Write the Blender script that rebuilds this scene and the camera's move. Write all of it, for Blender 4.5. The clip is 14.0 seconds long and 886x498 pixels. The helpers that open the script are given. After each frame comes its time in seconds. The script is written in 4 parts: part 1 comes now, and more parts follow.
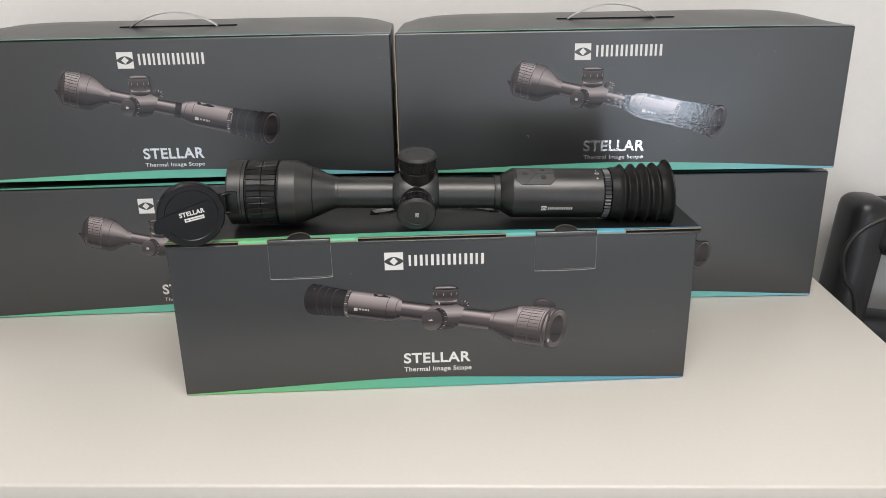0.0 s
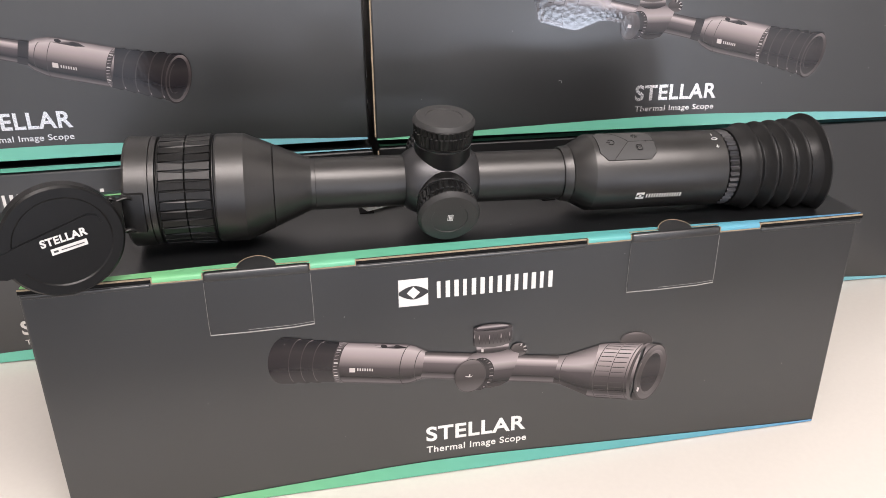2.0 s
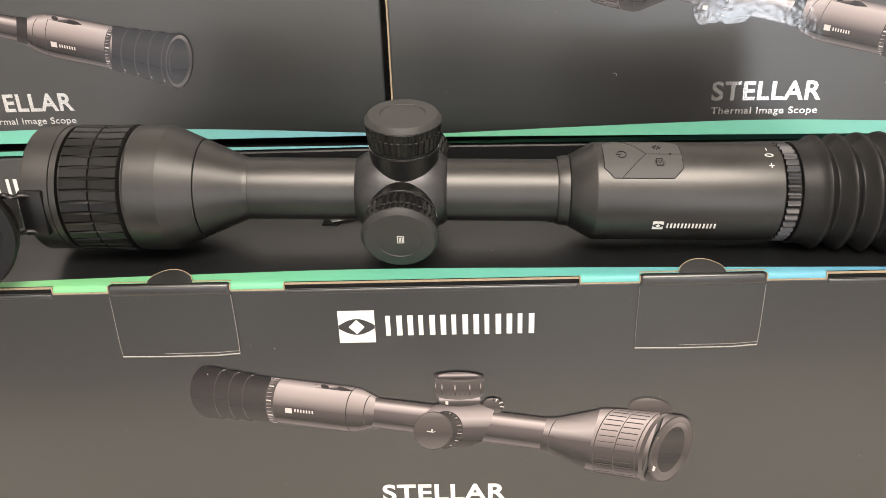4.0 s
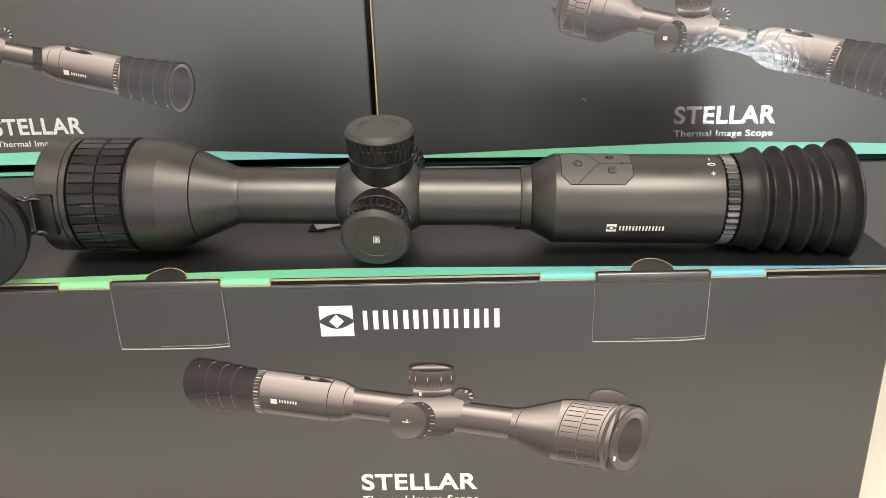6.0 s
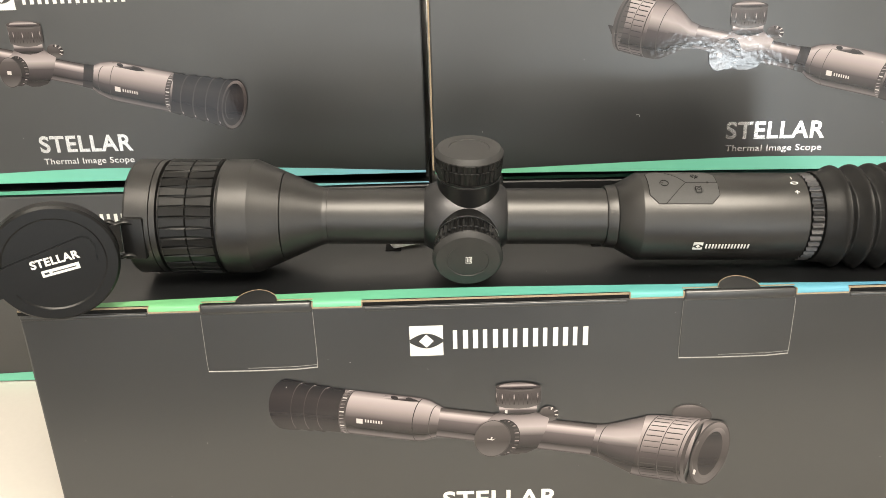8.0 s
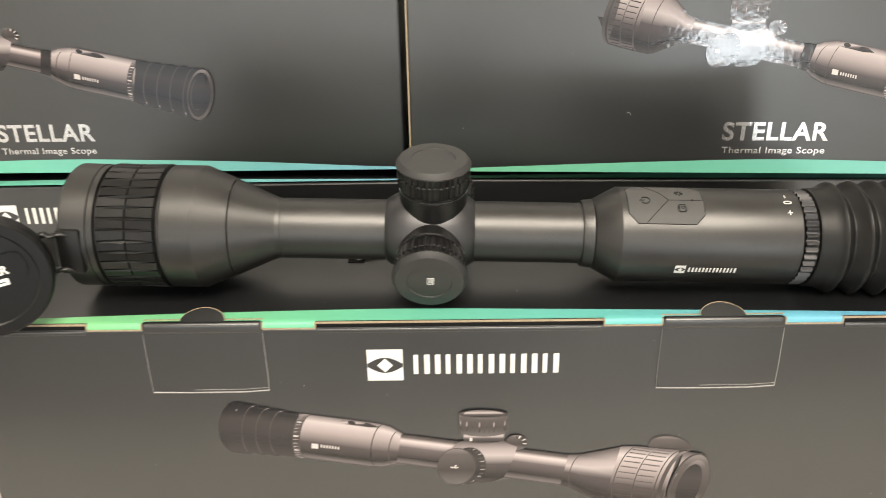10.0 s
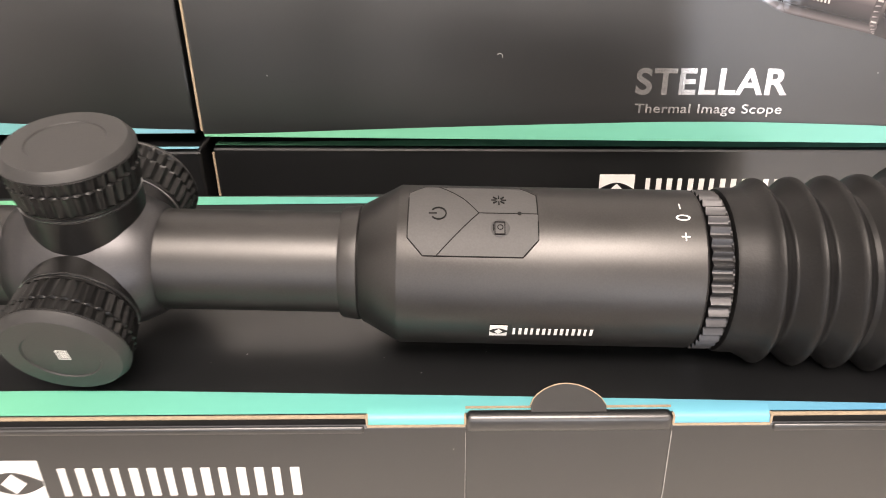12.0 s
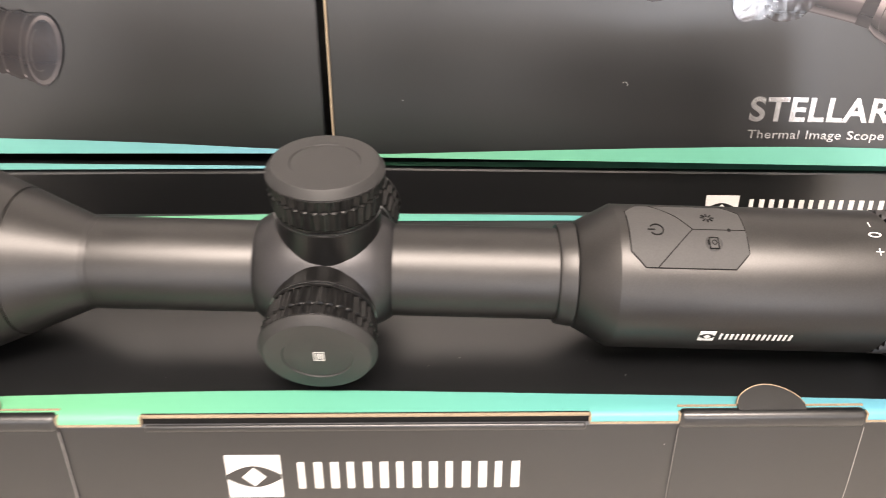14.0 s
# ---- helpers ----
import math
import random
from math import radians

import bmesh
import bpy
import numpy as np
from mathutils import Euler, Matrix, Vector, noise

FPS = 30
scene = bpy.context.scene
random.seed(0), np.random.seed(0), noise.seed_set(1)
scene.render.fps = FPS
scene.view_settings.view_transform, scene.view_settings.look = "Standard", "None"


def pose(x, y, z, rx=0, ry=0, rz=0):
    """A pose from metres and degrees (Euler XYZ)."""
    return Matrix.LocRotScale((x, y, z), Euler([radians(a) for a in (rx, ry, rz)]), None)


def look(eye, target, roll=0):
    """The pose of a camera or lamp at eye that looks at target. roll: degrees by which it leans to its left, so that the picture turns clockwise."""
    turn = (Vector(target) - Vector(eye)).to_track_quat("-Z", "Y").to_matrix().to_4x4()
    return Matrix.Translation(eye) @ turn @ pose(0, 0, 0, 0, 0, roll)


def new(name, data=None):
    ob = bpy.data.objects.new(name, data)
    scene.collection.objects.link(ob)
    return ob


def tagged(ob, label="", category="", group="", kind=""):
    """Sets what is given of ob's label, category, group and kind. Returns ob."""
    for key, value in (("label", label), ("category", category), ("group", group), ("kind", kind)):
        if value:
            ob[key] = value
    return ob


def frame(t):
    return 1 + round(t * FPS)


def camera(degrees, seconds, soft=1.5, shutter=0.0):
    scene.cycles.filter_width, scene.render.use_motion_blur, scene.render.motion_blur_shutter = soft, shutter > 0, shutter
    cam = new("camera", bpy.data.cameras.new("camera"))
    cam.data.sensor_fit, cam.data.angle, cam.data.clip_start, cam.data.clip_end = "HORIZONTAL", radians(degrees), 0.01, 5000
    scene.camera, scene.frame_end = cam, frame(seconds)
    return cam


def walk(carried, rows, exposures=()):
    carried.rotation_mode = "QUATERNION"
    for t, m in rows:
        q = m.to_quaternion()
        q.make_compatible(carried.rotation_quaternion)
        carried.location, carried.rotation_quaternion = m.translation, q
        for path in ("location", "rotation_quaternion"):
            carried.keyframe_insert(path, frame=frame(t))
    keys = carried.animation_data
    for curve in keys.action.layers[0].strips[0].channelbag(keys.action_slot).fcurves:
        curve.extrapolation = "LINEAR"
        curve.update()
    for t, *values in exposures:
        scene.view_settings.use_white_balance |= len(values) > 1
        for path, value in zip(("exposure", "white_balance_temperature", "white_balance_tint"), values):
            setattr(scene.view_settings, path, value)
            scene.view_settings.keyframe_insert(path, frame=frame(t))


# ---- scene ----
cam = camera(58.5, 14.0, soft=0.85, shutter=0.25)
PATH = [
    (0, (-0.0182, -0.6947, 0.3998), (0.0495, 1.1828, -0.2860), -1.08),
    (0.5, (-0.0155, -0.6597, 0.3846), (0.0309, 1.2289, -0.2720), -1.02),
    (1, (-0.0437, -0.5783, 0.3687), (0.0507, 1.2951, -0.3253), -0.78),
    (1.5, (-0.0968, -0.4562, 0.3623), (0.1607, 1.3717, -0.4074), -0.66),
    (2, (-0.1019, -0.4044, 0.3485), (0.2523, 1.3822, -0.4778), -0.45),
    (2.5, (-0.0818, -0.3767, 0.3516), (0.2242, 1.4023, -0.5094), -0.54),
    (3, (-0.0221, -0.3316, 0.3557), (0.1121, 1.4603, -0.5224), -0.87),
    (3.2, (-0.0110, -0.3259, 0.3505), (0.0516, 1.4710, -0.5254), -1.03),
    (5.3, (0.0276, -0.3445, 0.3144), (-0.0718, 1.5001, -0.4521), -2.26),
    (5.5, (0.0266, -0.3528, 0.3171), (-0.0659, 1.4954, -0.4416), -2.25),
    (6, (0.0311, -0.3679, 0.3207), (-0.0390, 1.4896, -0.4172), -1.98),
    (6.5, (0.0305, -0.3705, 0.3250), (-0.0097, 1.4915, -0.4039), -1.71),
    (7, (0.0196, -0.3596, 0.3246), (0.0062, 1.5051, -0.3983), -1.57),
    (7.5, (-0.0150, -0.3604, 0.3339), (-0.0135, 1.5029, -0.3928), -1.61),
    (7.7, (-0.0290, -0.3685, 0.3311), (-0.0289, 1.4941, -0.3973), -1.67),
    (9.8, (-0.0210, -0.3449, 0.3448), (-0.0465, 1.4881, -0.4547), -1.28),
    (10, (-0.0049, -0.3304, 0.3433), (-0.0342, 1.4982, -0.4663), -1.07),
    (10.5, (0.0417, -0.2861, 0.3474), (0.0015, 1.5301, -0.4893), -0.89),
    (11, (0.0762, -0.2678, 0.3499), (0.0264, 1.5331, -0.5186), -0.80),
    (11.5, (0.0836, -0.2332, 0.3334), (0.0337, 1.5471, -0.5766), -0.99),
    (12, (0.0905, -0.1714, 0.3059), (0.0661, 1.5852, -0.6500), -0.97),
    (12.5, (0.0928, -0.1308, 0.2920), (0.1030, 1.6059, -0.6999), -0.81),
    (13, (0.0851, -0.1151, 0.2958), (0.1202, 1.6210, -0.6966), -0.65),
    (13.5, (0.0580, -0.1418, 0.3040), (0.1055, 1.6071, -0.6651), -0.64),
    (14, (0.0189, -0.1925, 0.3155), (0.0359, 1.5868, -0.5977), -0.02),
]
walk(cam, [(t, look(eye, target, roll)) for t, eye, target, roll in PATH],
     [(0.0, -0.55, 5770, 10), (1.0, -0.45, 5770, 10), (2.0, -0.07, 5930, 17), (3.2, 0.26, 6280, 16), (5.3, 0.29, 6460, 8), (9.8, 0.31, 6460, 8), (12.0, 0.62, 6490, 18), (12.6, 0.66, 6490, 18), (13.4, 0.84, 6490, 18), (14.0, 0.68, 6490, 18)])

# ---- light ----
WIN = (0.60, 1.05, -0.37, 1.25)      # narrow window in the wall behind the camera: x0, x1, z0, z1
WIN2 = (-1.75, 0.54, -0.70, 1.30)    # wide glazing in the same wall, right end widened to fill a dark reflection
WIN_FILL = (1.14, 2.05, -0.66, 1.28)      # added stand-in for a bright wall, built as glazing with a closed blind
ROOM = (-1.9, 2.3, -2.7, 0.42, -0.74, 1.75)
world = bpy.data.worlds.new("sky")
scene.world = world
world.use_nodes = True
wn = world.node_tree
sky = wn.nodes.new("ShaderNodeTexSky")
sky.sky_type, sky.sun_disc = "NISHITA", False
sky.sun_elevation, sky.sun_rotation = radians(40), radians(150)
wn.links.new(sky.outputs[0], wn.nodes["Background"].inputs[0])
wn.nodes["Background"].inputs[1].default_value = 0.12


def area(name, m, sx, sy, power, colour):
    li = bpy.data.lights.new(name, "AREA")
    li.shape, li.size, li.size_y, li.energy, li.color = "RECTANGLE", sx, sy, power, colour
    ob = new(name, li)
    ob.matrix_world = m
    return ob


BLIND = -0.16                         # lower edge of the added blind that bounds the wide glazing's bright strip
BLIND1 = -0.115                       # lower edge of the added blind that crops the narrow window's bright patch
DAY, SHADED = (0.90, 0.96, 1.0), (1.0, 0.98, 0.94)
# the second and third lamps are fills, added to lift dark reflections on the boxes
for n, w, power, tint in (("narrow_daylight", (*WIN[:3], BLIND1), 5.5, DAY), ("narrow_fill", (*WIN[:2], BLIND1, WIN[3]), 2, SHADED), ("wall_fill", WIN_FILL, 6, SHADED), ("window_daylight", (*WIN2[:3], BLIND), 4.5, DAY), ("blind_glow", (*WIN2[:2], BLIND, WIN2[3]), 13, SHADED)):
    area(n, pose((w[0] + w[1]) / 2, ROOM[2] - 0.02, (w[2] + w[3]) / 2, 90, 0, 0), w[1] - w[0] - 0.1, w[3] - w[2] - 0.06, power, tint)
area("ceiling_lamp_light", pose(0.1, -1.05, ROOM[5] - 0.075, 0, 0, 0), 1.3, 0.8, 51, (1.0, 0.89, 0.76))


# ---- materials ----
def mat(name, colour, rough=0.5, metal=0.0, spec=0.5, vary=0.0, grain=400.0, bump=0.0, rvary=0.0, big=12.0):
    """A surface with two scales of variation: fine grain and broad blotches."""
    m = bpy.data.materials.new(name)
    m.use_nodes = True
    nt = m.node_tree
    p = nt.nodes["Principled BSDF"]
    p.inputs["Base Color"].default_value = (*colour, 1)
    p.inputs["Roughness"].default_value, p.inputs["Metallic"].default_value = rough, metal
    p.inputs["Specular IOR Level"].default_value = spec
    co = nt.nodes.new("ShaderNodeTexCoord")
    fine, broad = nt.nodes.new("ShaderNodeTexNoise"), nt.nodes.new("ShaderNodeTexNoise")
    for n, s in ((fine, grain), (broad, big)):
        n.inputs["Scale"].default_value, n.inputs["Detail"].default_value = s, 3
        nt.links.new(co.outputs["Object"], n.inputs["Vector"])
    if vary:
        both = nt.nodes.new("ShaderNodeMath")
        both.operation = "ADD"
        nt.links.new(fine.outputs[0], both.inputs[0])
        nt.links.new(broad.outputs[0], both.inputs[1])
        hsv = nt.nodes.new("ShaderNodeMapRange")
        hsv.inputs[1].default_value, hsv.inputs[2].default_value = 0.6, 1.4
        hsv.inputs[3].default_value, hsv.inputs[4].default_value = 1 - vary, 1 + vary
        nt.links.new(both.outputs[0], hsv.inputs[0])
        mix = nt.nodes.new("ShaderNodeVectorMath")
        mix.operation = "SCALE"
        mix.inputs[0].default_value = colour
        nt.links.new(hsv.outputs[0], mix.inputs["Scale"])
        nt.links.new(mix.outputs[0], p.inputs["Base Color"])
    if rvary:
        r = nt.nodes.new("ShaderNodeMapRange")
        r.inputs[1].default_value, r.inputs[2].default_value = 0.3, 0.7
        r.inputs[3].default_value, r.inputs[4].default_value = rough - rvary, rough + rvary
        nt.links.new(broad.outputs[0], r.inputs[0])
        nt.links.new(r.outputs[0], p.inputs["Roughness"])
    if bump:
        b = nt.nodes.new("ShaderNodeBump")
        b.inputs["Strength"].default_value, b.inputs["Distance"].default_value = bump, 0.0004
        nt.links.new(fine.outputs[0], b.inputs["Height"])
        nt.links.new(b.outputs[0], p.inputs["Normal"])
    return m


def ramp_mat(name, stops, axis, lo, hi, rough, bump=0.0, grain=300.0, spec=0.5, uv=False):
    """Printed colour that runs along one axis (object x, y, z, or the print's own v)."""
    m = mat(name, stops[0][1], rough, 0, spec, 0, grain, bump)
    nt = m.node_tree
    co = nt.nodes.new("ShaderNodeTexCoord")
    sep = nt.nodes.new("ShaderNodeSeparateXYZ")
    nt.links.new(co.outputs["UV" if uv else "Object"], sep.inputs[0])
    mr = nt.nodes.new("ShaderNodeMapRange")
    mr.inputs[1].default_value, mr.inputs[2].default_value = lo, hi
    nt.links.new(sep.outputs[axis], mr.inputs[0])
    cr = nt.nodes.new("ShaderNodeValToRGB")
    for e, (at, c) in zip(cr.color_ramp.elements, (stops[0], stops[-1])):
        e.position, e.color = at, (*c, 1)
    for at, c in stops[1:-1]:
        cr.color_ramp.elements.new(at).color = (*c, 1)
    nt.links.new(mr.outputs[0], cr.inputs[0])
    nt.links.new(cr.outputs[0], nt.nodes["Principled BSDF"].inputs["Base Color"])
    return m


def varnish(m):
    """Raised spot varnish: small domed cells that break up a reflection."""
    nt = m.node_tree
    co, cells, b = nt.nodes.new("ShaderNodeTexCoord"), nt.nodes.new("ShaderNodeTexVoronoi"), nt.nodes.new("ShaderNodeBump")
    cells.feature, cells.inputs["Scale"].default_value = "SMOOTH_F1", 330
    b.inputs["Strength"].default_value, b.inputs["Distance"].default_value = 0.08, 0.0006
    nt.links.new(co.outputs["Object"], cells.inputs["Vector"])
    nt.links.new(cells.outputs["Distance"], b.inputs["Height"])
    nt.links.new(b.outputs[0], nt.nodes["Principled BSDF"].inputs["Normal"])
    return m


M_BOX = mat("black_laminated_card", (0.0050, 0.0055, 0.0062), 0.36, 0, 0.5, 0.2, 900, 0.03, 0.04, 9)
M_BOX.node_tree.nodes["Principled BSDF"].inputs["IOR"].default_value = 1.92      # dense glossy film over the ink
M_BOXEDGE = mat("worn_card_edge", (0.30, 0.29, 0.28), 0.6, 0, 0.4, 0.3, 700)
M_KRAFT = mat("raw_kraft_card", (0.32, 0.255, 0.175), 0.85, 0, 0.3, 0.25, 900, 0.2)
M_WAVE = ramp_mat("green_to_blue_print", [(0, (0.19, 0.47, 0.17)), (0.35, (0.13, 0.43, 0.26)), (0.62, (0.11, 0.39, 0.35)), (1, (0.11, 0.29, 0.52))], 0, -0.25, 0.25, 0.42)
M_WAVE2 = ramp_mat("teal_to_blue_print", [(0, (0.16, 0.47, 0.28)), (0.4, (0.14, 0.45, 0.33)), (0.7, (0.16, 0.44, 0.41)), (1, (0.19, 0.42, 0.53))], 0, -0.26, 0.26, 0.42)
M_WHITE = mat("white_print", (0.70, 0.70, 0.68), 0.5, 0, 0.4, 0.04, 800)
M_FOIL = mat("silver_foil_print", (0.78, 0.77, 0.76), 0.24, 0.95, 0.5, 0.05, 500, 0.12, 0.05, 60)
M_METAL = mat("black_anodised_metal", (0.072, 0.071, 0.070), 0.41, 1.0, 0.5, 0.10, 1800, 0.02, 0.03, 40)
M_RING = mat("bare_metal_ring", (0.42, 0.42, 0.43), 0.3, 1.0, 0.5, 0.1, 900)
M_CAP = mat("matte_cap_plastic", (0.020, 0.020, 0.020), 0.55, 0, 0.5, 0.15, 1500, 0.08)
M_HUB = mat("satin_black_metal", (0.078, 0.078, 0.081), 0.44, 1.0, 0.5, 0.12, 1800, 0.02)
M_KNOB = mat("black_knob_plastic", (0.005, 0.005, 0.005), 0.33, 0, 0.32, 0.2, 1500, 0.08)
M_RUBBER = mat("black_rubber", (0.0065, 0.0065, 0.0065), 0.45, 0, 0.27, 0.2, 1200, 0.1, 0.05, 60)
M_BUTTON = mat("soft_button_rubber", (0.044, 0.044, 0.044), 0.6, 0, 0.5, 0.15, 1500, 0.08)
M_LINE = mat("dark_gap", (0.004, 0.004, 0.004), 0.7, 0, 0.2)
M_GLASS = mat("coated_lens", (0.02, 0.02, 0.03), 0.05, 0, 1.0)
M_DESK = mat("off_white_laminate", (0.61, 0.585, 0.54), 0.32, 0, 0.45, 0.025, 260, 0.02, 0.05, 5)
M_WALL = mat("white_wall_paint", (0.78, 0.765, 0.745), 0.85, 0, 0.3, 0.02, 120, 0.15, 0, 3)
M_CEIL = mat("ceiling_paint", (0.80, 0.78, 0.74), 0.9, 0, 0.3, 0.02, 90, 0.1, 0, 2)
M_FLOOR = mat("grey_floor", (0.15, 0.132, 0.115), 0.35, 0, 0.5, 0.08, 60, 0.1, 0.05, 3)
M_FRAME = mat("white_window_frame", (0.78, 0.78, 0.77), 0.4, 0, 0.5, 0.02)
M_CHAIR = mat("black_moulded_plastic", (0.016, 0.016, 0.018), 0.38, 0, 0.5, 0.2, 700, 0.15, 0.06, 20)
M_FABRIC = mat("dark_grey_fabric", (0.05, 0.05, 0.053), 0.9, 0, 0.2, 0.2, 900, 0.4)
M_CABLE = mat("black_cable", (0.012, 0.012, 0.012), 0.4, 0, 0.5)
M_DUST = mat("pale_dust", (0.6, 0.6, 0.58), 0.9)
M_STRAP = mat("translucent_plastic_strap", (0.80, 0.80, 0.79), 0.35, 0, 0.5)
M_STRAP.node_tree.nodes["Principled BSDF"].inputs["Transmission Weight"].default_value = 0.6
M_PANE = mat("window_glass", (0.95, 0.97, 0.97), 0.02)
M_PANE.node_tree.nodes["Principled BSDF"].inputs["Transmission Weight"].default_value = 1.0
M_LAMP = bpy.data.materials.new("lamp_diffuser")
M_LAMP.use_nodes = True
M_LAMP.node_tree.nodes["Principled BSDF"].inputs["Emission Color"].default_value = (1, 0.86, 0.68, 1)
M_LAMP.node_tree.nodes["Principled BSDF"].inputs["Emission Strength"].default_value = 4.0
# tones of the printed pictures, from the upper edge of a tube to its lower edge
GLOSS = 0.12
M_PTUBE = ramp_mat("print_grey_tube", [(0, (0.019, 0.015, 0.016)), (0.10, (0.086, 0.073, 0.073)), (0.2, (0.497, 0.432, 0.432)), (0.42, (0.092, 0.076, 0.080)), (0.78, (0.014, 0.012, 0.013)), (0.94, (0.116, 0.101, 0.104)), (1, (0.031, 0.027, 0.027))], 1, 0, 1, GLOSS, 0.0, 650, 0.5, True)
M_PBODY = ramp_mat("print_grey_body", [(0, (0.098, 0.082, 0.086)), (0.14, (0.432, 0.378, 0.378)), (0.36, (0.280, 0.237, 0.237)), (0.62, (0.052, 0.043, 0.045)), (0.86, (0.011, 0.010, 0.010)), (0.96, (0.116, 0.101, 0.104)), (1, (0.037, 0.034, 0.034))], 1, 0, 1, GLOSS, 0.0, 650, 0.5, True)
M_PBELL = ramp_mat("print_grey_bell", [(0, (0.043, 0.037, 0.038)), (0.18, (0.259, 0.222, 0.226)), (0.34, (0.367, 0.324, 0.324)), (0.55, (0.055, 0.046, 0.049)), (0.85, (0.012, 0.011, 0.012)), (1, (0.043, 0.037, 0.037))], 1, 0, 1, GLOSS, 0.0, 650, 0.5, True)
M_PDARK = ramp_mat("print_dark_rubber", [(0, (0.012, 0.012, 0.014)), (0.3, (0.030, 0.026, 0.027)), (0.7, (0.014, 0.012, 0.014)), (1, (0.03, 0.027, 0.027))], 1, 0, 1, GLOSS, 0.0, 650, 0.5, True)
M_PTURRET = ramp_mat("print_dark_turret", [(0, (0.16, 0.14, 0.14)), (0.15, (0.07, 0.06, 0.06)), (0.6, (0.035, 0.03, 0.03)), (1, (0.10, 0.09, 0.09))], 1, 0, 1, GLOSS, 0.0, 650, 0.5, True)
M_PRIDGE = mat("print_ridge", (0.045, 0.040, 0.040), GLOSS, 0, 0.5, 0.1, 650, 0.0)
M_PLIGHT = mat("print_light_edge", (0.50, 0.46, 0.45), GLOSS, 0, 0.5, 0.1, 650, 0.0)

for m in (M_PTUBE, M_PBODY, M_PBELL, M_PDARK, M_PTURRET, M_PRIDGE, M_PLIGHT):
    varnish(m)


# ---- mesh helpers ----
def part(name, bm, material, parent=None, label="", smooth=False, m=None):
    me = bpy.data.meshes.new(name)
    bmesh.ops.recalc_face_normals(bm, faces=bm.faces)
    bm.to_mesh(me)
    bm.free()
    me.materials.append(material)
    if smooth:
        me.shade_smooth()
        me.set_sharp_from_angle(angle=radians(smooth if smooth > 1 else 35))
    ob = new(name, me)
    if parent is not None:
        ob.parent = parent
    if m is not None:
        ob.matrix_local = m
    if label:
        tagged(ob, label)
    return ob


def share(name, ob, m):
    """Another piece on the same mesh, beside ob."""
    o = new(name, ob.data)
    o.parent = ob.parent
    o.matrix_local = m
    return o


def thing(name, label, category, group="", m=None, kind=""):
    ob = new(name)
    ob.empty_display_size = 0.02
    if m is not None:
        ob.matrix_world = m
    return tagged(ob, label, category, group, kind)


def box(x0, x1, y0, y1, z0, z1, bevel=0.0, seg=2, bm=None):
    own = bm is None
    bm = bm or bmesh.new()
    vs = bmesh.ops.create_cube(bm, size=1, matrix=Matrix.Translation(((x0 + x1) / 2, (y0 + y1) / 2, (z0 + z1) / 2)) @ Matrix.Diagonal((x1 - x0, y1 - y0, z1 - z0, 1)))["verts"]
    if bevel:
        bmesh.ops.bevel(bm, geom=list({e for v in vs for e in v.link_edges}), offset=bevel, segments=seg, affect="EDGES", profile=0.5)
    return bm


def revolve(profile, seg=72, teeth=0, depth=0.0, rows=()):
    """Rings about the x axis; teeth cut rows of notches into the rings whose numbers rows gives."""
    bm = bmesh.new()
    rings = []
    for k, (x, r) in enumerate(profile):
        ring = []
        for i in range(seg):
            a = 2 * math.pi * i / seg
            rr = r
            if teeth and k in rows:
                ph = (i * teeth / seg) % 1.0
                rr -= depth * (0.5 + 0.5 * math.cos(2 * math.pi * ph)) ** 0.8
            ring.append(bm.verts.new((x, rr * math.cos(a), rr * math.sin(a))))
        rings.append(ring)
    for a, b in zip(rings, rings[1:]):
        for i in range(seg):
            j = (i + 1) % seg
            bm.faces.new((a[i], a[j], b[j], b[i]))
    if profile[0][1] > 1e-6:
        bm.faces.new(rings[0])
    if profile[-1][1] > 1e-6:
        bm.faces.new(rings[-1])
    return bm


def plate(points, thick, bm=None):
    """A flat piece in the x-z plane, from its outline, whose face lies at y = -thick and whose back lies at y = 0."""
    bm = bm or bmesh.new()
    a = [bm.verts.new((x, -thick, z)) for x, z in points]
    b = [bm.verts.new((x, 0, z)) for x, z in points]
    bm.faces.new(a)
    bm.faces.new(b[::-1])
    for i in range(len(a)):
        j = (i + 1) % len(a)
        bm.faces.new((a[i], a[j], b[j], b[i]))
    return bm


def disc(cx, cz, rx, rz, tilt=0.0, n=36):
    c, s = math.cos(tilt), math.sin(tilt)
    return [(cx + rx * math.cos(2 * math.pi * i / n) * c - rz * math.sin(2 * math.pi * i / n) * s, cz + rx * math.cos(2 * math.pi * i / n) * s + rz * math.sin(2 * math.pi * i / n) * c) for i in range(n)]


def strip(points, widths, y, v0=0.0, v1=1.0):
    """A flat printed band along points, with its own v across it (0 at its upper edge)."""
    bm = bmesh.new()
    uv = bm.loops.layers.uv.new("UVMap")
    rows = []
    for k, ((x, z), w) in enumerate(zip(points, widths)):
        (xa, za), (xb, zb) = points[max(k - 1, 0)], points[min(k + 1, len(points) - 1)]
        d = Vector((xb - xa, zb - za)).normalized()
        up = Vector((-d.y, d.x)) * (1 if d.x > 0 else -1)
        rows.append([bm.verts.new((x + up.x * w * f, y, z + up.y * w * f)) for f in (1, 0.5, 0, -0.5, -1)])
    for k, (a, b) in enumerate(zip(rows, rows[1:])):
        for i in range(4):
            f = bm.faces.new((a[i], a[i + 1], b[i + 1], b[i]))
            for lo in f.loops:
                n = (a if lo.vert in a else b).index(lo.vert)
                lo[uv].uv = (k / len(rows), v0 + (v1 - v0) * n / 4)
    return bm


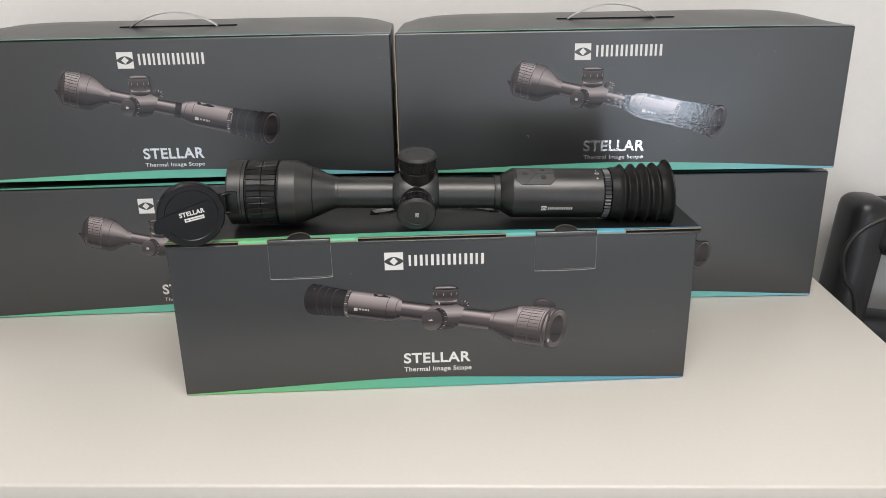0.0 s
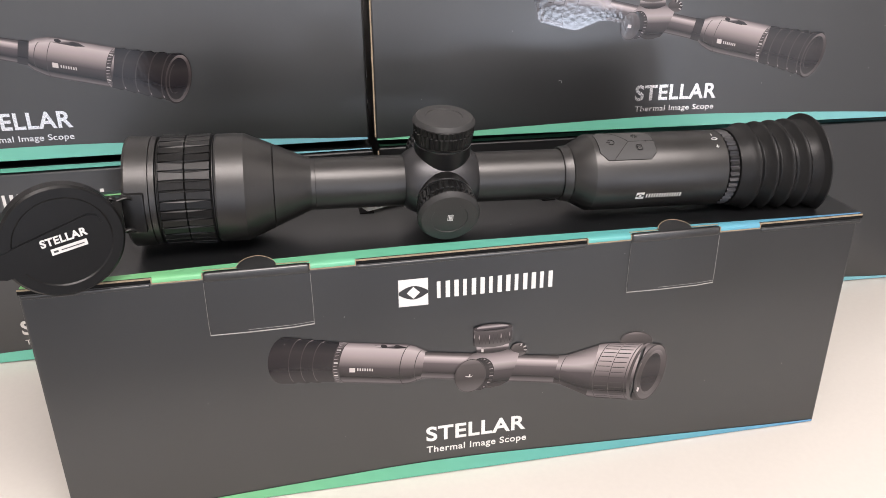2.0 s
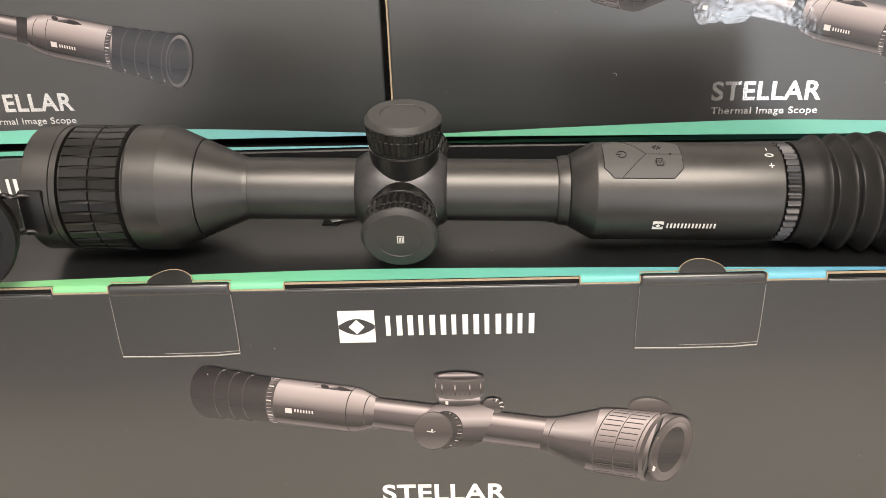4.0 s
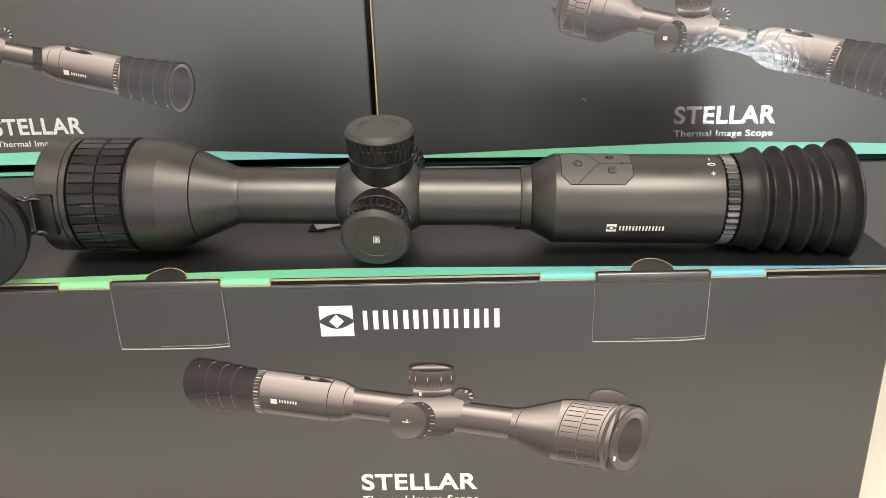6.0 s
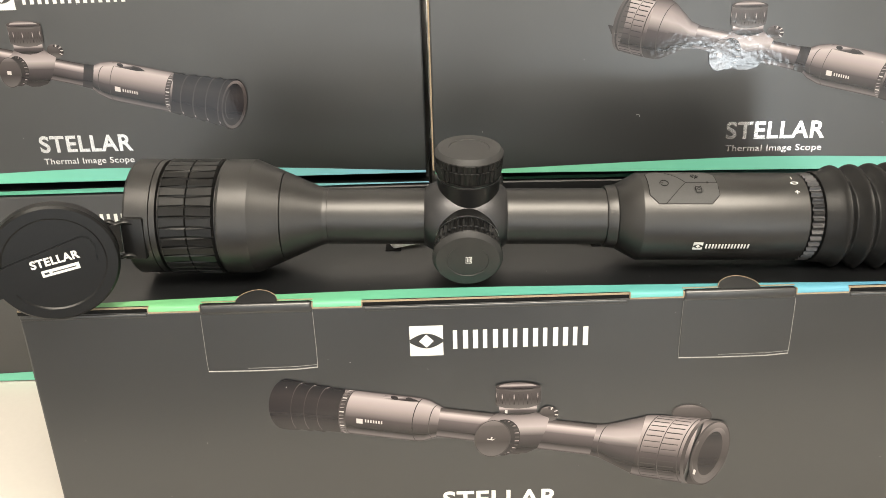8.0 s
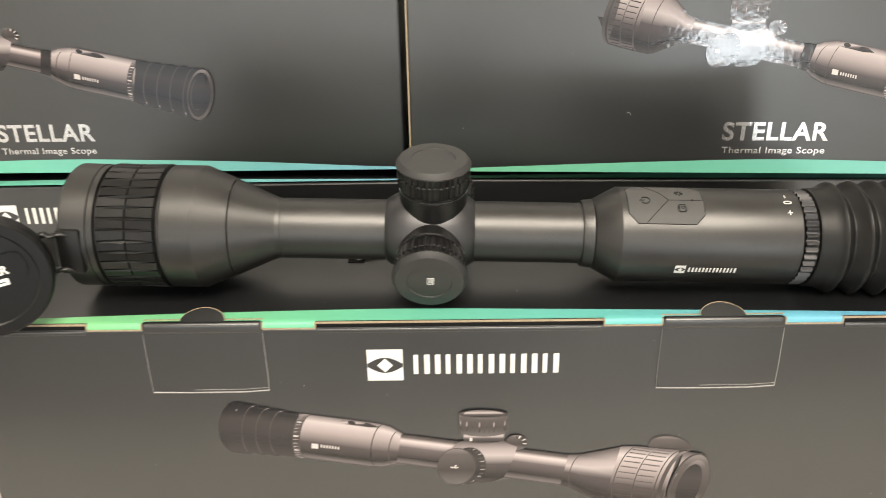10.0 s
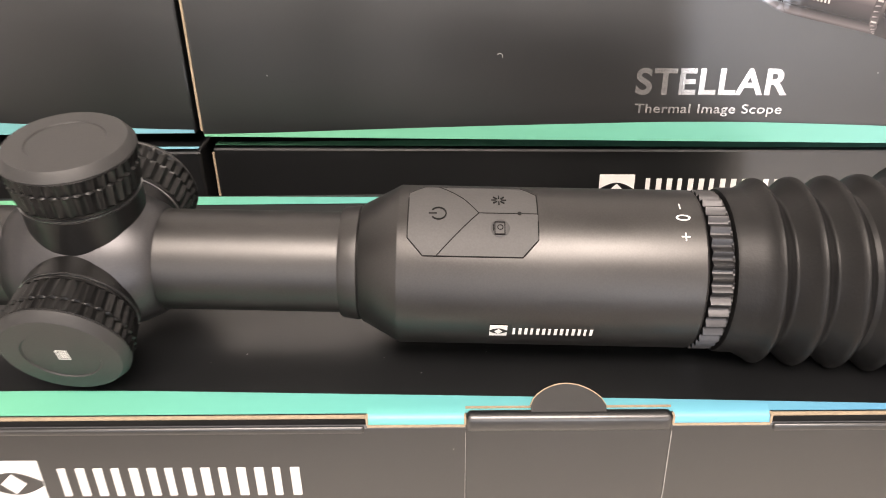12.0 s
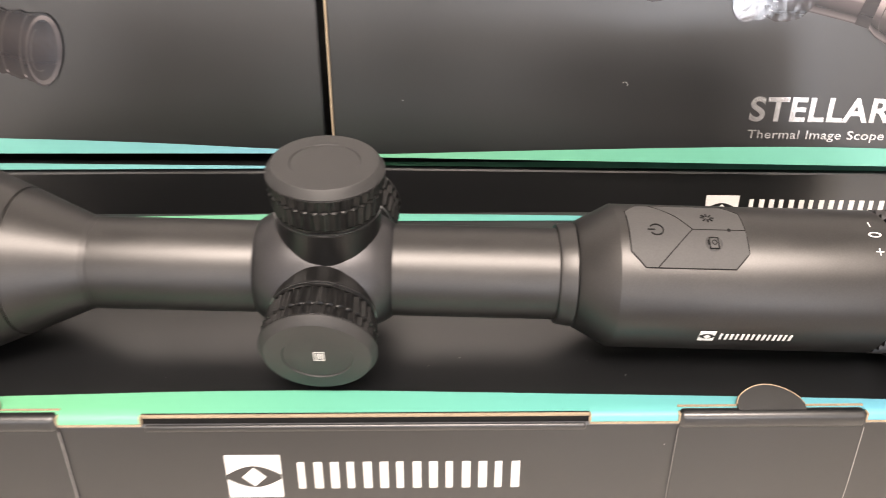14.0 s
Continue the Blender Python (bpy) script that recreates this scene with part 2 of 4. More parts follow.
def tube(points, radius, seg=12, flat=1.0):
    """A swept round bar along points."""
    bm = bmesh.new()
    pts = [Vector(p) for p in points]
    rings = []
    up = Vector((0, 1, 0))
    for k, p in enumerate(pts):
        d = (pts[min(k + 1, len(pts) - 1)] - pts[max(k - 1, 0)]).normalized()
        s = d.cross(up).normalized() if abs(d.dot(up)) < 0.98 else Vector((1, 0, 0))
        u = s.cross(d).normalized()
        rings.append([bm.verts.new(p + radius * (s * math.cos(2 * math.pi * i / seg) + u * flat * math.sin(2 * math.pi * i / seg))) for i in range(seg)])
    for a, b in zip(rings, rings[1:]):
        for i in range(seg):
            bm.faces.new((a[i], a[(i + 1) % seg], b[(i + 1) % seg], b[i]))
    bm.faces.new(rings[0])
    bm.faces.new(rings[-1])
    return bm


def smooth_path(pts, n=8):
    out = []
    P = [Vector(p) for p in pts]
    for k in range(len(P) - 1):
        a, b, c, d = P[max(k - 1, 0)], P[k], P[k + 1], P[min(k + 2, len(P) - 1)]
        for i in range(n):
            t = i / n
            out.append(0.5 * (2 * b + (c - a) * t + (2 * a - 5 * b + 4 * c - d) * t * t + (3 * b - a - 3 * c + d) * t ** 3))
    return out + [P[-1]]


def writing(name, words, x0, z0, width, height, y, material, parent, bold=0.0, m=None, label=""):
    """Words that stand in the x-z plane, fitted to a width and the height of a capital."""
    cu = bpy.data.curves.new(name, "FONT")
    cu.body, cu.size, cu.extrude, cu.offset, cu.space_character = words, 1.0, 0.004, bold, 1.07
    ob = bpy.data.objects.new(name, cu)
    me = bpy.data.meshes.new_from_object(ob)
    bpy.data.objects.remove(ob)
    xs = [v.co.x for v in me.vertices]
    cap = 0.73 + 2 * bold
    lo, wide = min(xs), max(xs) - min(xs)
    for v in me.vertices:
        v.co = ((v.co.x - lo) / wide * width + x0, y - v.co.z * 0.02, (v.co.y + bold) / cap * height + z0)
    me.materials.clear()
    me.materials.append(material)
    o = new(name, me)
    o.parent = parent
    if m is not None:
        o.matrix_local = m
    if label:
        tagged(o, label)
    return o


def brand_mark(parent, x0, z0, size, x1, xe, lz, lh, y, material, dark, m=None):
    """The maker's sign as plain shapes: a square with an eye, and a row of bars."""
    sq = part("sign_square", plate([(x0, z0), (x0 + size, z0), (x0 + size, z0 + size), (x0, z0 + size)], 0.0002), material, parent, "white square sign", m=(m or Matrix()) @ pose(0, y, 0))
    cx, cz, h = x0 + size / 2, z0 + size / 2, size / 2
    n = 10
    top = [(cx - h * 0.99 + 1.98 * h * i / n, cz + 0.10 * h + 0.40 * h * math.sin(math.pi * i / n)) for i in range(n + 1)]
    bot = [(cx + h * 0.99 - 1.98 * h * i / n, cz - 0.10 * h - 0.40 * h * math.sin(math.pi * i / n)) for i in range(n + 1)]
    part("sign_eye", plate(top + bot, 0.00015), dark, sq, m=pose(0, -0.0002, 0))
    d = 0.44 * h
    part("sign_diamond", plate([(cx - d, cz), (cx, cz - d), (cx + d, cz), (cx, cz + d)], 0.00015), material, sq, m=pose(0, -0.00035, 0))
    step = (xe - x1) / 13.5
    for i in range(14):
        at, w = x1 + step * i, step * (0.50 if i % 3 else 0.42)
        part("sign_bar", plate([(at, lz), (at + w, lz), (at + w, lz + lh), (at, lz + lh)], 0.0002), material, parent, m=(m or Matrix()) @ pose(0, y, 0))


def wave(name, pts, across, lift, parent, n=40, label="", face="front", material=None):
    """A printed band whose one edge is straight and whose other edge swells; pts gives (x, width)."""
    xs = np.linspace(pts[0][0], pts[-1][0], n)
    ws = np.interp(xs, [p[0] for p in pts], [p[1] for p in pts])
    ws = np.convolve(np.pad(ws, 3, mode="edge"), np.ones(7) / 7, mode="valid")
    bm = bmesh.new()
    lo = [bm.verts.new((x, -lift, across) if face == "front" else (x, across, lift)) for x in xs]
    hi = [bm.verts.new((x, -lift, across + w) if face == "front" else (x, across + w, lift)) for x, w in zip(xs, ws)]
    for i in range(n - 1):
        bm.faces.new((lo[i], lo[i + 1], hi[i + 1], hi[i]))
    if face == "lid":
        for v in bm.verts:
            v.co.z = FH + 0.0029 + lid_rise(v.co.x, v.co.y)
    return part(name, bm, material or M_WAVE, parent, label)


# ---- the printed picture of a scope on a box ----
def scope_print(parent, tf, flip):
    """A flat glossy print; tf turns the picture's own plan (u to the right, in its own units) into the face's x and z."""
    y = [-0.0003]

    def P(u, v):
        return tf(u, v)

    def band(name, pts, hw, material):
        y[0] -= 0.000006
        q = [P(*p) for p in pts]
        k = (Vector(P(0, 100)) - Vector(P(0, 0))).length / 100
        part(name, strip(q, [h * k for h in hw], y[0]), material, pic)

    def blob(name, pts, material):
        y[0] -= 0.000006
        bm = bmesh.new()
        uv = bm.loops.layers.uv.new("UVMap")
        q = [P(*p) for p in pts]
        f = bm.faces.new([bm.verts.new((x, y[0], z)) for x, z in q])
        zs = [z for _, z in q]
        for lo in f.loops:
            lo[uv].uv = (0, (max(zs) - lo.vert.co.z) / (max(zs) - min(zs)))
        part(name, bm, material, pic)

    base = [P(*p) for p in disc(9 if flip else -36, 78 if flip else 95, 4, 4, 0, 12)]
    pic = part("scope_picture", plate(base, 0.0001), M_PTUBE, parent, "glossy printed picture of a scope")
    tilt = -0.172 if flip else -0.238
    ax = (lambda u: (u, 96.7 - (u + 87.6) * 0.174)) if flip else (lambda u: (u, 86.4 - (u - 3) * 0.243))

    def seam(name, u, rz, rx, width, material, a0=95, a1=265):
        """A thin curved line round the picture's tube at u."""
        c, s = math.cos(tilt), math.sin(tilt)
        cx, cz = ax(u)
        turn = [radians(a0 + (a1 - a0) * i / 14) for i in range(15)]
        near = [(rx * math.cos(a), rz * math.sin(a)) for a in turn]
        far = [(x + width, z) for x, z in near[::-1]]
        blob(name, [(cx + x * c - z * s, cz + x * s + z * c) for x, z in near + far], material)

    if not flip:
        # front end with its hinge, grip pads and bell
        blob("hinge_print", [(-132, 114.5), (-124, 112.6), (-120.5, 102.5), (-127.5, 103.8)], M_PDARK)
        blob("rim_print", disc(-119.5, 116.0, 8.2, 21.2, tilt), M_PTURRET)
        band("ring_print", [ax(u) for u in (-120, -113, -102)], (21.0, 21.8, 22.2), M_PBODY)
        band("bell_print", [ax(u) for u in (-104, -94, -90, -76, -69)], (22.2, 22.0, 20.6, 10.2, 8.6), M_PBELL)
        seam("seam_print", -118.0, 21.4, 7.6, 1.3, M_PDARK)
        for i in range(17):
            a = 96 + 168 * i / 16
            w = 1.4 + 1.8 * abs(math.sin(radians(a)))
            seam("groove_print", -115.6, 21.6, 7.6, 7.2, M_PDARK, a, a + w)
            seam("groove_print", -107.2, 21.9, 7.7, 6.8, M_PDARK, a + 2, a + 2 + w)
        seam("seam_print", -108.0, 21.9, 7.7, 0.5, M_PTURRET)
        seam("seam_print", -99.6, 22.2, 7.7, 0.7, M_PTURRET)
        seam("seam_print", -90.0, 20.4, 7.0, 0.5, M_PRIDGE)
        band("tube_print", [ax(u) for u in (-71, -40, -10, 8)], (8.4, 8.4, 8.6, 8.9), M_PTUBE)
        # turrets
        blob("back_knob_print", disc(-16.6, 106.0, 6.0, 5.0, -0.4), M_PTURRET)
        for i in range(8):
            a = 1.6 - 0.33 * i
            blob("knurl_print", [(-16.6 + r * math.cos(b), 106.0 + 0.84 * r * math.sin(b)) for r, b in ((3.6, a), (5.8, a), (5.8, a + 0.16), (3.6, a + 0.16))], M_PLIGHT if i % 2 else M_PDARK)
        blob("hub_print", [(-46, 108.5), (-25, 108.5), (-22, 104.5), (-17, 101.2), (-19.5, 94), (-22.5, 86.5), (-27, 81.0), (-33, 79.2), (-39, 79.2), (-45, 82), (-50, 90), (-53, 98), (-52, 102.5), (-48.5, 104.5)], M_PBELL)
        blob("neck_print", [(-46.0, 114), (-25.0, 113.4), (-25.0, 106.6), (-30, 104.6), (-35, 103.8), (-41, 104.6), (-46.0, 107.0)], M_PBELL)
        blob("turret_print", [(-47.8, 126.2), (-23.4, 125.6), (-23.8, 112.2), (-29, 110.2), (-35.5, 109.5), (-42, 110.3), (-47.6, 112.4)], M_PTURRET)
        for i in range(15):
            a = math.pi * (i + 0.5) / 15
            x, d = -35.8 - 12.0 * math.cos(a), 1.9 * math.sin(a)
            e = x + 0.32 + 0.3 * math.sin(a)
            blob("knurl_print", [(x, 122.6 - d), (e, 122.6 - d), (e, 114.2 - d), (x, 114.2 - d)], M_PRIDGE if i % 3 else M_PBELL)
        blob("turret_top_print", disc(-35.6, 126.0, 12.3, 3.0, -0.03), M_PTURRET)
        blob("turret_top_print", disc(-35.6, 126.4, 10.2, 2.1, -0.03), M_PBELL)
        blob("knob_print", disc(-46.6, 91.4, 8.0, 11.6, -0.1), M_PDARK)
        for i in range(13):
            a = -1.45 + 0.235 * i
            blob("knurl_print", [(-47.0 + rx * math.cos(b), 91.4 + rz * math.sin(b)) for rx, rz, b in ((5.6, 10.0, a), (8.0, 11.4, a), (8.0, 11.4, a + 0.10), (5.6, 10.0, a + 0.10))], M_PBELL if i % 2 else M_PRIDGE)
        blob("knob_face_print", disc(-52.4, 90.6, 8.0, 11.7, -0.1), M_PRIDGE)
        blob("knob_face_print", disc(-52.6, 90.6, 7.5, 11.2, -0.1), M_PTURRET)
        blob("icon_print", [(-54.6, 92.0), (-51.6, 91.6), (-51.8, 88.8), (-54.8, 89.2)], M_PLIGHT)
        # eyepiece body, its knurled ring and the buttons
        band("collar_print", [ax(u) for u in (0.5, 8.5)], (8.9, 9.6), M_PDARK)
        band("body_print", [ax(u) for u in (7.5, 12, 20, 26, 64)], (9.6, 12.6, 15.2, 15.6, 15.8), M_PBODY)
        seam("chamfer_print", 14.0, 10.2, 3.4, 0.5, M_PRIDGE)
        seam("chamfer_print", 24.0, 15.4, 5.0, 0.4, M_PRIDGE)
        blob("button_print", [(20.5, 94.6), (24, 96.6), (42, 92.0), (46.5, 88.6), (40, 89.0), (26, 92.6)], M_PBELL)
        for u, v in ((28.6, 94.0), (38.8, 91.3)):
            blob("button_print", disc(u, v, 2.4, 1.4, -0.3, 16), M_PDARK)
        seam("ring_print", 63.5, 15.7, 5.4, 3.8, M_PTURRET)
        for i in range(17):
            a = 100 + 160 * i / 16
            seam("knurl_print", 63.9, 15.5, 5.2, 2.6, M_PBELL if i % 4 else M_PLIGHT, a, a + 3.4)
        # rubber cup with its folds and open mouth
        band("cup_print", [ax(u) for u in (63.5, 70, 72, 79, 81, 88, 90, 97, 99, 107)], (15.8, 16.6, 15.8, 17.4, 16.6, 18.2, 17.4, 19.2, 18.2, 20.2), M_PDARK)
        for k, u in enumerate((75.0, 84.0, 93.0, 102.0)):
            seam("fold_print", u, 16.6 + 0.8 * k, 6.0, 0.9, M_PRIDGE, 95, 268)
            seam("fold_print", u + 0.4, 16.5 + 0.8 * k, 6.0, 0.6, M_PBELL, 235, 266)
        blob("cup_rim_print", disc(107.6, 60.8, 10.0, 20.4, tilt), M_PDARK)
        blob("cup_rim_print", disc(108.2, 60.7, 9.3, 19.3, tilt), M_PTURRET)
        blob("cup_mouth_print", disc(107.6, 60.7, 7.6, 17.0, tilt), M_PDARK)
        seam("cup_mouth_print", 106.0, 12.5, 4.6, 0.8, M_PRIDGE, 120, 300)
        # maker's sign as plain bars
        blob("sign_print", [(22.0, 77.8), (26.0, 76.9), (25.8, 73.2), (21.8, 74.1)], M_PLIGHT)
        for i in range(7):
            x = 27.4 + 1.65 * i
            z = 75.6 - 0.4 * i
            blob("sign_print", [(x, z), (x + 0.85, z - 0.2), (x + 0.75, z - 2.4), (x - 0.1, z - 2.2)], M_PLIGHT)
    else:
        # open cap behind the front end
        blob("cap_print", disc(104.5, 87.4, 11.4, 6.9, -0.25), M_PRIDGE)
        blob("cap_print", disc(104.7, 87.2, 10.6, 6.3, -0.25), M_PTURRET)
        # rubber cup with its folds
        blob("cup_rim_print", disc(-117.6, 102.0, 9.2, 16.3, tilt), M_PDARK)
        band("cup_print", [ax(u) for u in (-117.5, -110, -108, -103, -101, -96, -94, -87)], (16.3, 16.0, 15.2, 15.6, 14.8, 15.1, 14.3, 14.2), M_PDARK)
        for k, u in enumerate((-109, -102, -95)):
            seam("fold_print", u, 15.6 - 0.5 * k, 6.2, 0.4, M_PTURRET, 92, 250)
            seam("fold_print", u + 0.3, 15.4 - 0.5 * k, 6.2, 0.5, M_PBELL, 93, 118)
        # eyepiece body, its knurled ring and the buttons
        band("body_print", [ax(u) for u in (-87, -80, -46.5, -41.5, -34.0)], (14.2, 14.3, 14.4, 13.6, 10.0), M_PBODY)
        seam("ring_print", -84.5, 14.3, 5.0, 3.6, M_PTURRET)
        for i in range(17):
            a = 100 + 160 * i / 16
            seam("knurl_print", -84.1, 14.1, 4.8, 2.4, M_PBELL if i % 4 else M_PLIGHT, a, a + 3.6)
        seam("seam_print", -81.0, 14.3, 5.0, 0.5, M_PRIDGE)
        seam("chamfer_print", -44.8, 14.2, 4.6, 0.5, M_PDARK)
        seam("chamfer_print", -37.0, 11.0, 3.4, 0.5, M_PRIDGE)
        blob("button_print", [(-66, 104.6), (-63, 106.0), (-48, 103.3), (-44, 101.2), (-50, 101.6), (-62, 103.6)], M_PBELL)
        for u, v in ((-58.4, 104.4), (-50.2, 103.0)):
            blob("button_print", disc(u, v, 2.1, 1.2, -0.3, 16), M_PDARK)
        # tube, bell and front ring
        band("tube_print", [ax(u) for u in (-35, -10, 20, 54)], (9.6, 9.8, 10.1, 10.4), M_PTUBE)
        band("bell_print", [ax(u) for u in (51, 56, 78, 84)], (10.4, 11.2, 20.4, 21.0), M_PBELL)
        seam("seam_print", 57.5, 11.2, 3.8, 0.5, M_PRIDGE)
        band("ring_print", [ax(u) for u in (76, 84, 106)], (20.2, 21.3, 22.4), M_PBODY)
        seam("seam_print", 84.2, 21.4, 7.0, 0.6, M_PRIDGE)
        for i in range(17):
            a = 96 + 168 * i / 16
            w = 1.2 + 1.6 * abs(math.sin(radians(a)))
            seam("groove_print", 85.6, 21.6, 7.2, 9.0, M_PRIDGE, a, a + w)
            seam("groove_print", 96.2, 22.0, 7.4, 9.0, M_PRIDGE, a + 2, a + 2 + w)
        seam("seam_print", 95.2, 21.9, 7.3, 0.5, M_PTURRET)
        seam("seam_print", 106.6, 22.4, 7.6, 0.6, M_PRIDGE)
        band("rim_print", [ax(u) for u in (108.2, 117)], (22.4, 22.2), M_PBELL)
        seam("rim_print", 109.0, 22.4, 7.8, 2.2, M_PTURRET)
        blob("rim_print", disc(116.6, 61.2, 10.2, 22.3, tilt), M_PRIDGE)
        blob("rim_print", disc(116.9, 61.2, 9.4, 21.2, tilt), M_PTURRET)
        blob("lens_print", disc(117.6, 61.2, 7.4, 17.6, tilt), M_PTURRET)
        blob("lens_print", disc(116.8, 61.0, 6.0, 15.2, tilt), M_PDARK)
        seam("lens_print", 112.6, 14.2, 5.2, 0.8, M_PTURRET, 150, 250)
        blob("glint_print", [(108.6, 50.6), (110.0, 49.6), (109.4, 46.6), (108.2, 47.2)], M_PLIGHT)
        # turrets
        blob("back_knob_print", disc(25.8, 91.2, 5.4, 4.6, -0.5), M_PTURRET)
        for i in range(7):
            a = 1.5 - 0.36 * i
            blob("knurl_print", [(25.8 + r * math.cos(b), 91.2 + 0.86 * r * math.sin(b)) for r, b in ((3.2, a), (5.2, a), (5.2, a + 0.16), (3.2, a + 0.16))], M_PLIGHT if i % 2 else M_PDARK)
        blob("hub_print", [(-3, 92.5), (19.5, 92.5), (22, 90.3), (26, 88.4), (24.6, 82), (22.0, 74), (19.4, 68.2), (14, 65.6), (8, 64.7), (2, 65.4), (-3, 70), (-6, 80), (-8, 88), (-5, 91)], M_PBELL)
        blob("neck_print", [(-1.6, 98), (19.0, 98), (19.2, 92.6), (14, 91.2), (9, 90.8), (3, 91.2), (-1.4, 92.8)], M_PBELL)
        blob("icon_print", [(1.6, 94.6), (3.0, 94.4), (3.0, 92.2), (1.6, 92.4)], M_PLIGHT)
        blob("turret_print", [(-3.3, 109.6), (21.0, 109.0), (20.6, 97.4), (15, 95.6), (9, 95.1), (2, 95.7), (-3.4, 97.6)], M_PTURRET)
        for i in range(15):
            a = math.pi * (i + 0.5) / 15
            x, d = 8.8 - 12.0 * math.cos(a), 1.7 * math.sin(a)
            blob("knurl_print", [(x, 106.4 - d), (x + 0.32 + 0.3 * math.sin(a), 106.4 - d), (x + 0.32 + 0.3 * math.sin(a), 99.4 - d), (x, 99.4 - d)], M_PRIDGE if i % 3 else M_PBELL)
        blob("turret_top_print", disc(8.8, 109.2, 12.2, 2.9, -0.03), M_PTURRET)
        blob("turret_top_print", disc(8.8, 109.5, 10.2, 2.1, -0.03), M_PBELL)
        blob("knob_print", disc(1.0, 76.2, 9.0, 12.2, -0.1), M_PDARK)
        for i in range(13):
            a = -1.45 + 0.235 * i
            blob("knurl_print", [(0.6 + rx * math.cos(b), 76.2 + rz * math.sin(b)) for rx, rz, b in ((6.6, 10.6, a), (9.0, 12.0, a), (9.0, 12.0, a + 0.10), (6.6, 10.6, a + 0.10))], M_PBELL if i % 2 else M_PRIDGE)
        blob("knob_face_print", disc(-5.3, 75.8, 10.1, 12.4, -0.1), M_PRIDGE)
        blob("knob_face_print", disc(-5.5, 75.8, 9.6, 11.9, -0.1), M_PTURRET)
        blob("icon_print", [(-8.4, 76.0), (-5.2, 75.3), (-3.6, 75.8), (-5.2, 74.7), (-8.4, 75.3)], M_PLIGHT)
        blob("icon_print", [(-6.0, 77.0), (-5.2, 76.8), (-5.6, 75.4), (-6.4, 75.6)], M_PLIGHT)
        # maker's sign as plain bars
        blob("sign_print", [(-79.8, 92.0), (-76.4, 91.5), (-76.6, 88.4), (-80.0, 88.9)], M_PLIGHT)
        for i in range(7):
            x = -75.2 + 1.45 * i
            blob("sign_print", [(x, 91.2 - 0.17 * 1.45 * i), (x + 0.75, 91.1 - 0.17 * 1.45 * i), (x + 0.65, 89.2 - 0.17 * 1.45 * i), (x - 0.1, 89.3 - 0.17 * 1.45 * i)], M_PLIGHT)


# ---- room ----
X0, X1, Y0, Y1, Z0, Z1 = ROOM
T = 0.12
tagged(part("floor", box(X0 - T, X1 + T, Y0 - T, Y1 + T, Z0 - 0.1, Z0), M_FLOOR), "plain grey floor of the room", "floor", kind="structure")
tagged(part("ceiling", box(X0 - T, X1 + T, Y0 - T, Y1 + T, Z1, Z1 + 0.1), M_CEIL), "plain white painted ceiling", "ceiling", kind="structure")
tagged(part("wall_north", box(X0 - T, X1 + T, Y1, Y1 + T, Z0, Z1), M_WALL), "plain white painted wall behind the boxes", "wall", kind="structure")
tagged(part("wall_west", box(X0 - T, X0, Y0, Y1, Z0, Z1), M_WALL), "plain white painted side wall", "wall", kind="structure")
tagged(part("wall_east", box(X1, X1 + T, Y0, Y1, Z0, Z1), M_WALL), "plain white painted side wall", "wall", kind="structure")
bm = box(X0 - T, WIN2[0], Y0 - T, Y0, Z0, Z1)
box(WIN2[1], WIN[0], Y0 - T, Y0, Z0, Z1, bm=bm)
box(WIN[1], WIN_FILL[0], Y0 - T, Y0, Z0, Z1, bm=bm)
box(WIN_FILL[1], X1 + T, Y0 - T, Y0, Z0, Z1, bm=bm)
for w in (WIN, WIN2, WIN_FILL):
    box(w[0], w[1], Y0 - T, Y0, Z0, w[2], bm=bm)
    box(w[0], w[1], Y0 - T, Y0, w[3], Z1, bm=bm)
tagged(part("wall_south", bm, M_WALL), "white painted wall with two windows and an added glowing opening", "wall", kind="structure")


def window(name, w, label):
    win = thing(name, label, "window", kind="structure", m=pose(0, Y0 - 0.07, 0))
    bm = box(w[0], w[0] + 0.05, -0.03, 0.03, w[2], w[3], 0.004)
    box(w[1] - 0.05, w[1], -0.03, 0.03, w[2], w[3], 0.004, bm=bm)
    box(w[0] + 0.05, w[1] - 0.05, -0.03, 0.03, w[3] - 0.05, w[3], 0.004, bm=bm)
    box(w[0] + 0.05, w[1] - 0.05, -0.03, 0.03, w[2], w[2] + 0.05, 0.004, bm=bm)
    part("window_frame", bm, M_FRAME, win)
    part("pane", box(w[0] + 0.05, w[1] - 0.05, -0.004, 0.004, w[2] + 0.05, w[3] - 0.05), M_PANE, win).visible_shadow = False


window("window_1", WIN, "narrow white framed window")
window("window_2", WIN2, "wide white framed glazing down to the floor")
# added opening: its glow stands in for a bright stretch of wall
window("fill_window", WIN_FILL, "wide white framed opening, unseen, added to brighten a reflection")
# unseen blinds, added to limit how much glazing shows bright in reflections
for w, low in ((WIN2, BLIND), (WIN, BLIND1), (WIN_FILL, WIN_FILL[2])):
    tagged(part("shaping_blind", box(w[0] + 0.02, w[1] - 0.02, Y0 - 0.034, Y0 - 0.031, low, w[3]), M_FRAME), "white blind over the glazing, unseen, added to shape the light", "blind", kind="structure")
lamp = thing("ceiling_light", "flat rectangular ceiling light with warm diffuser", "ceiling light", m=pose(0.1, -1.05, Z1))
part("frame", box(-0.7, 0.7, -0.43, 0.43, -0.05, 0, 0.006), M_FRAME, lamp)
part("diffuser", box(-0.67, 0.67, -0.41, 0.41, -0.062, -0.05, 0.004), M_LAMP, lamp)

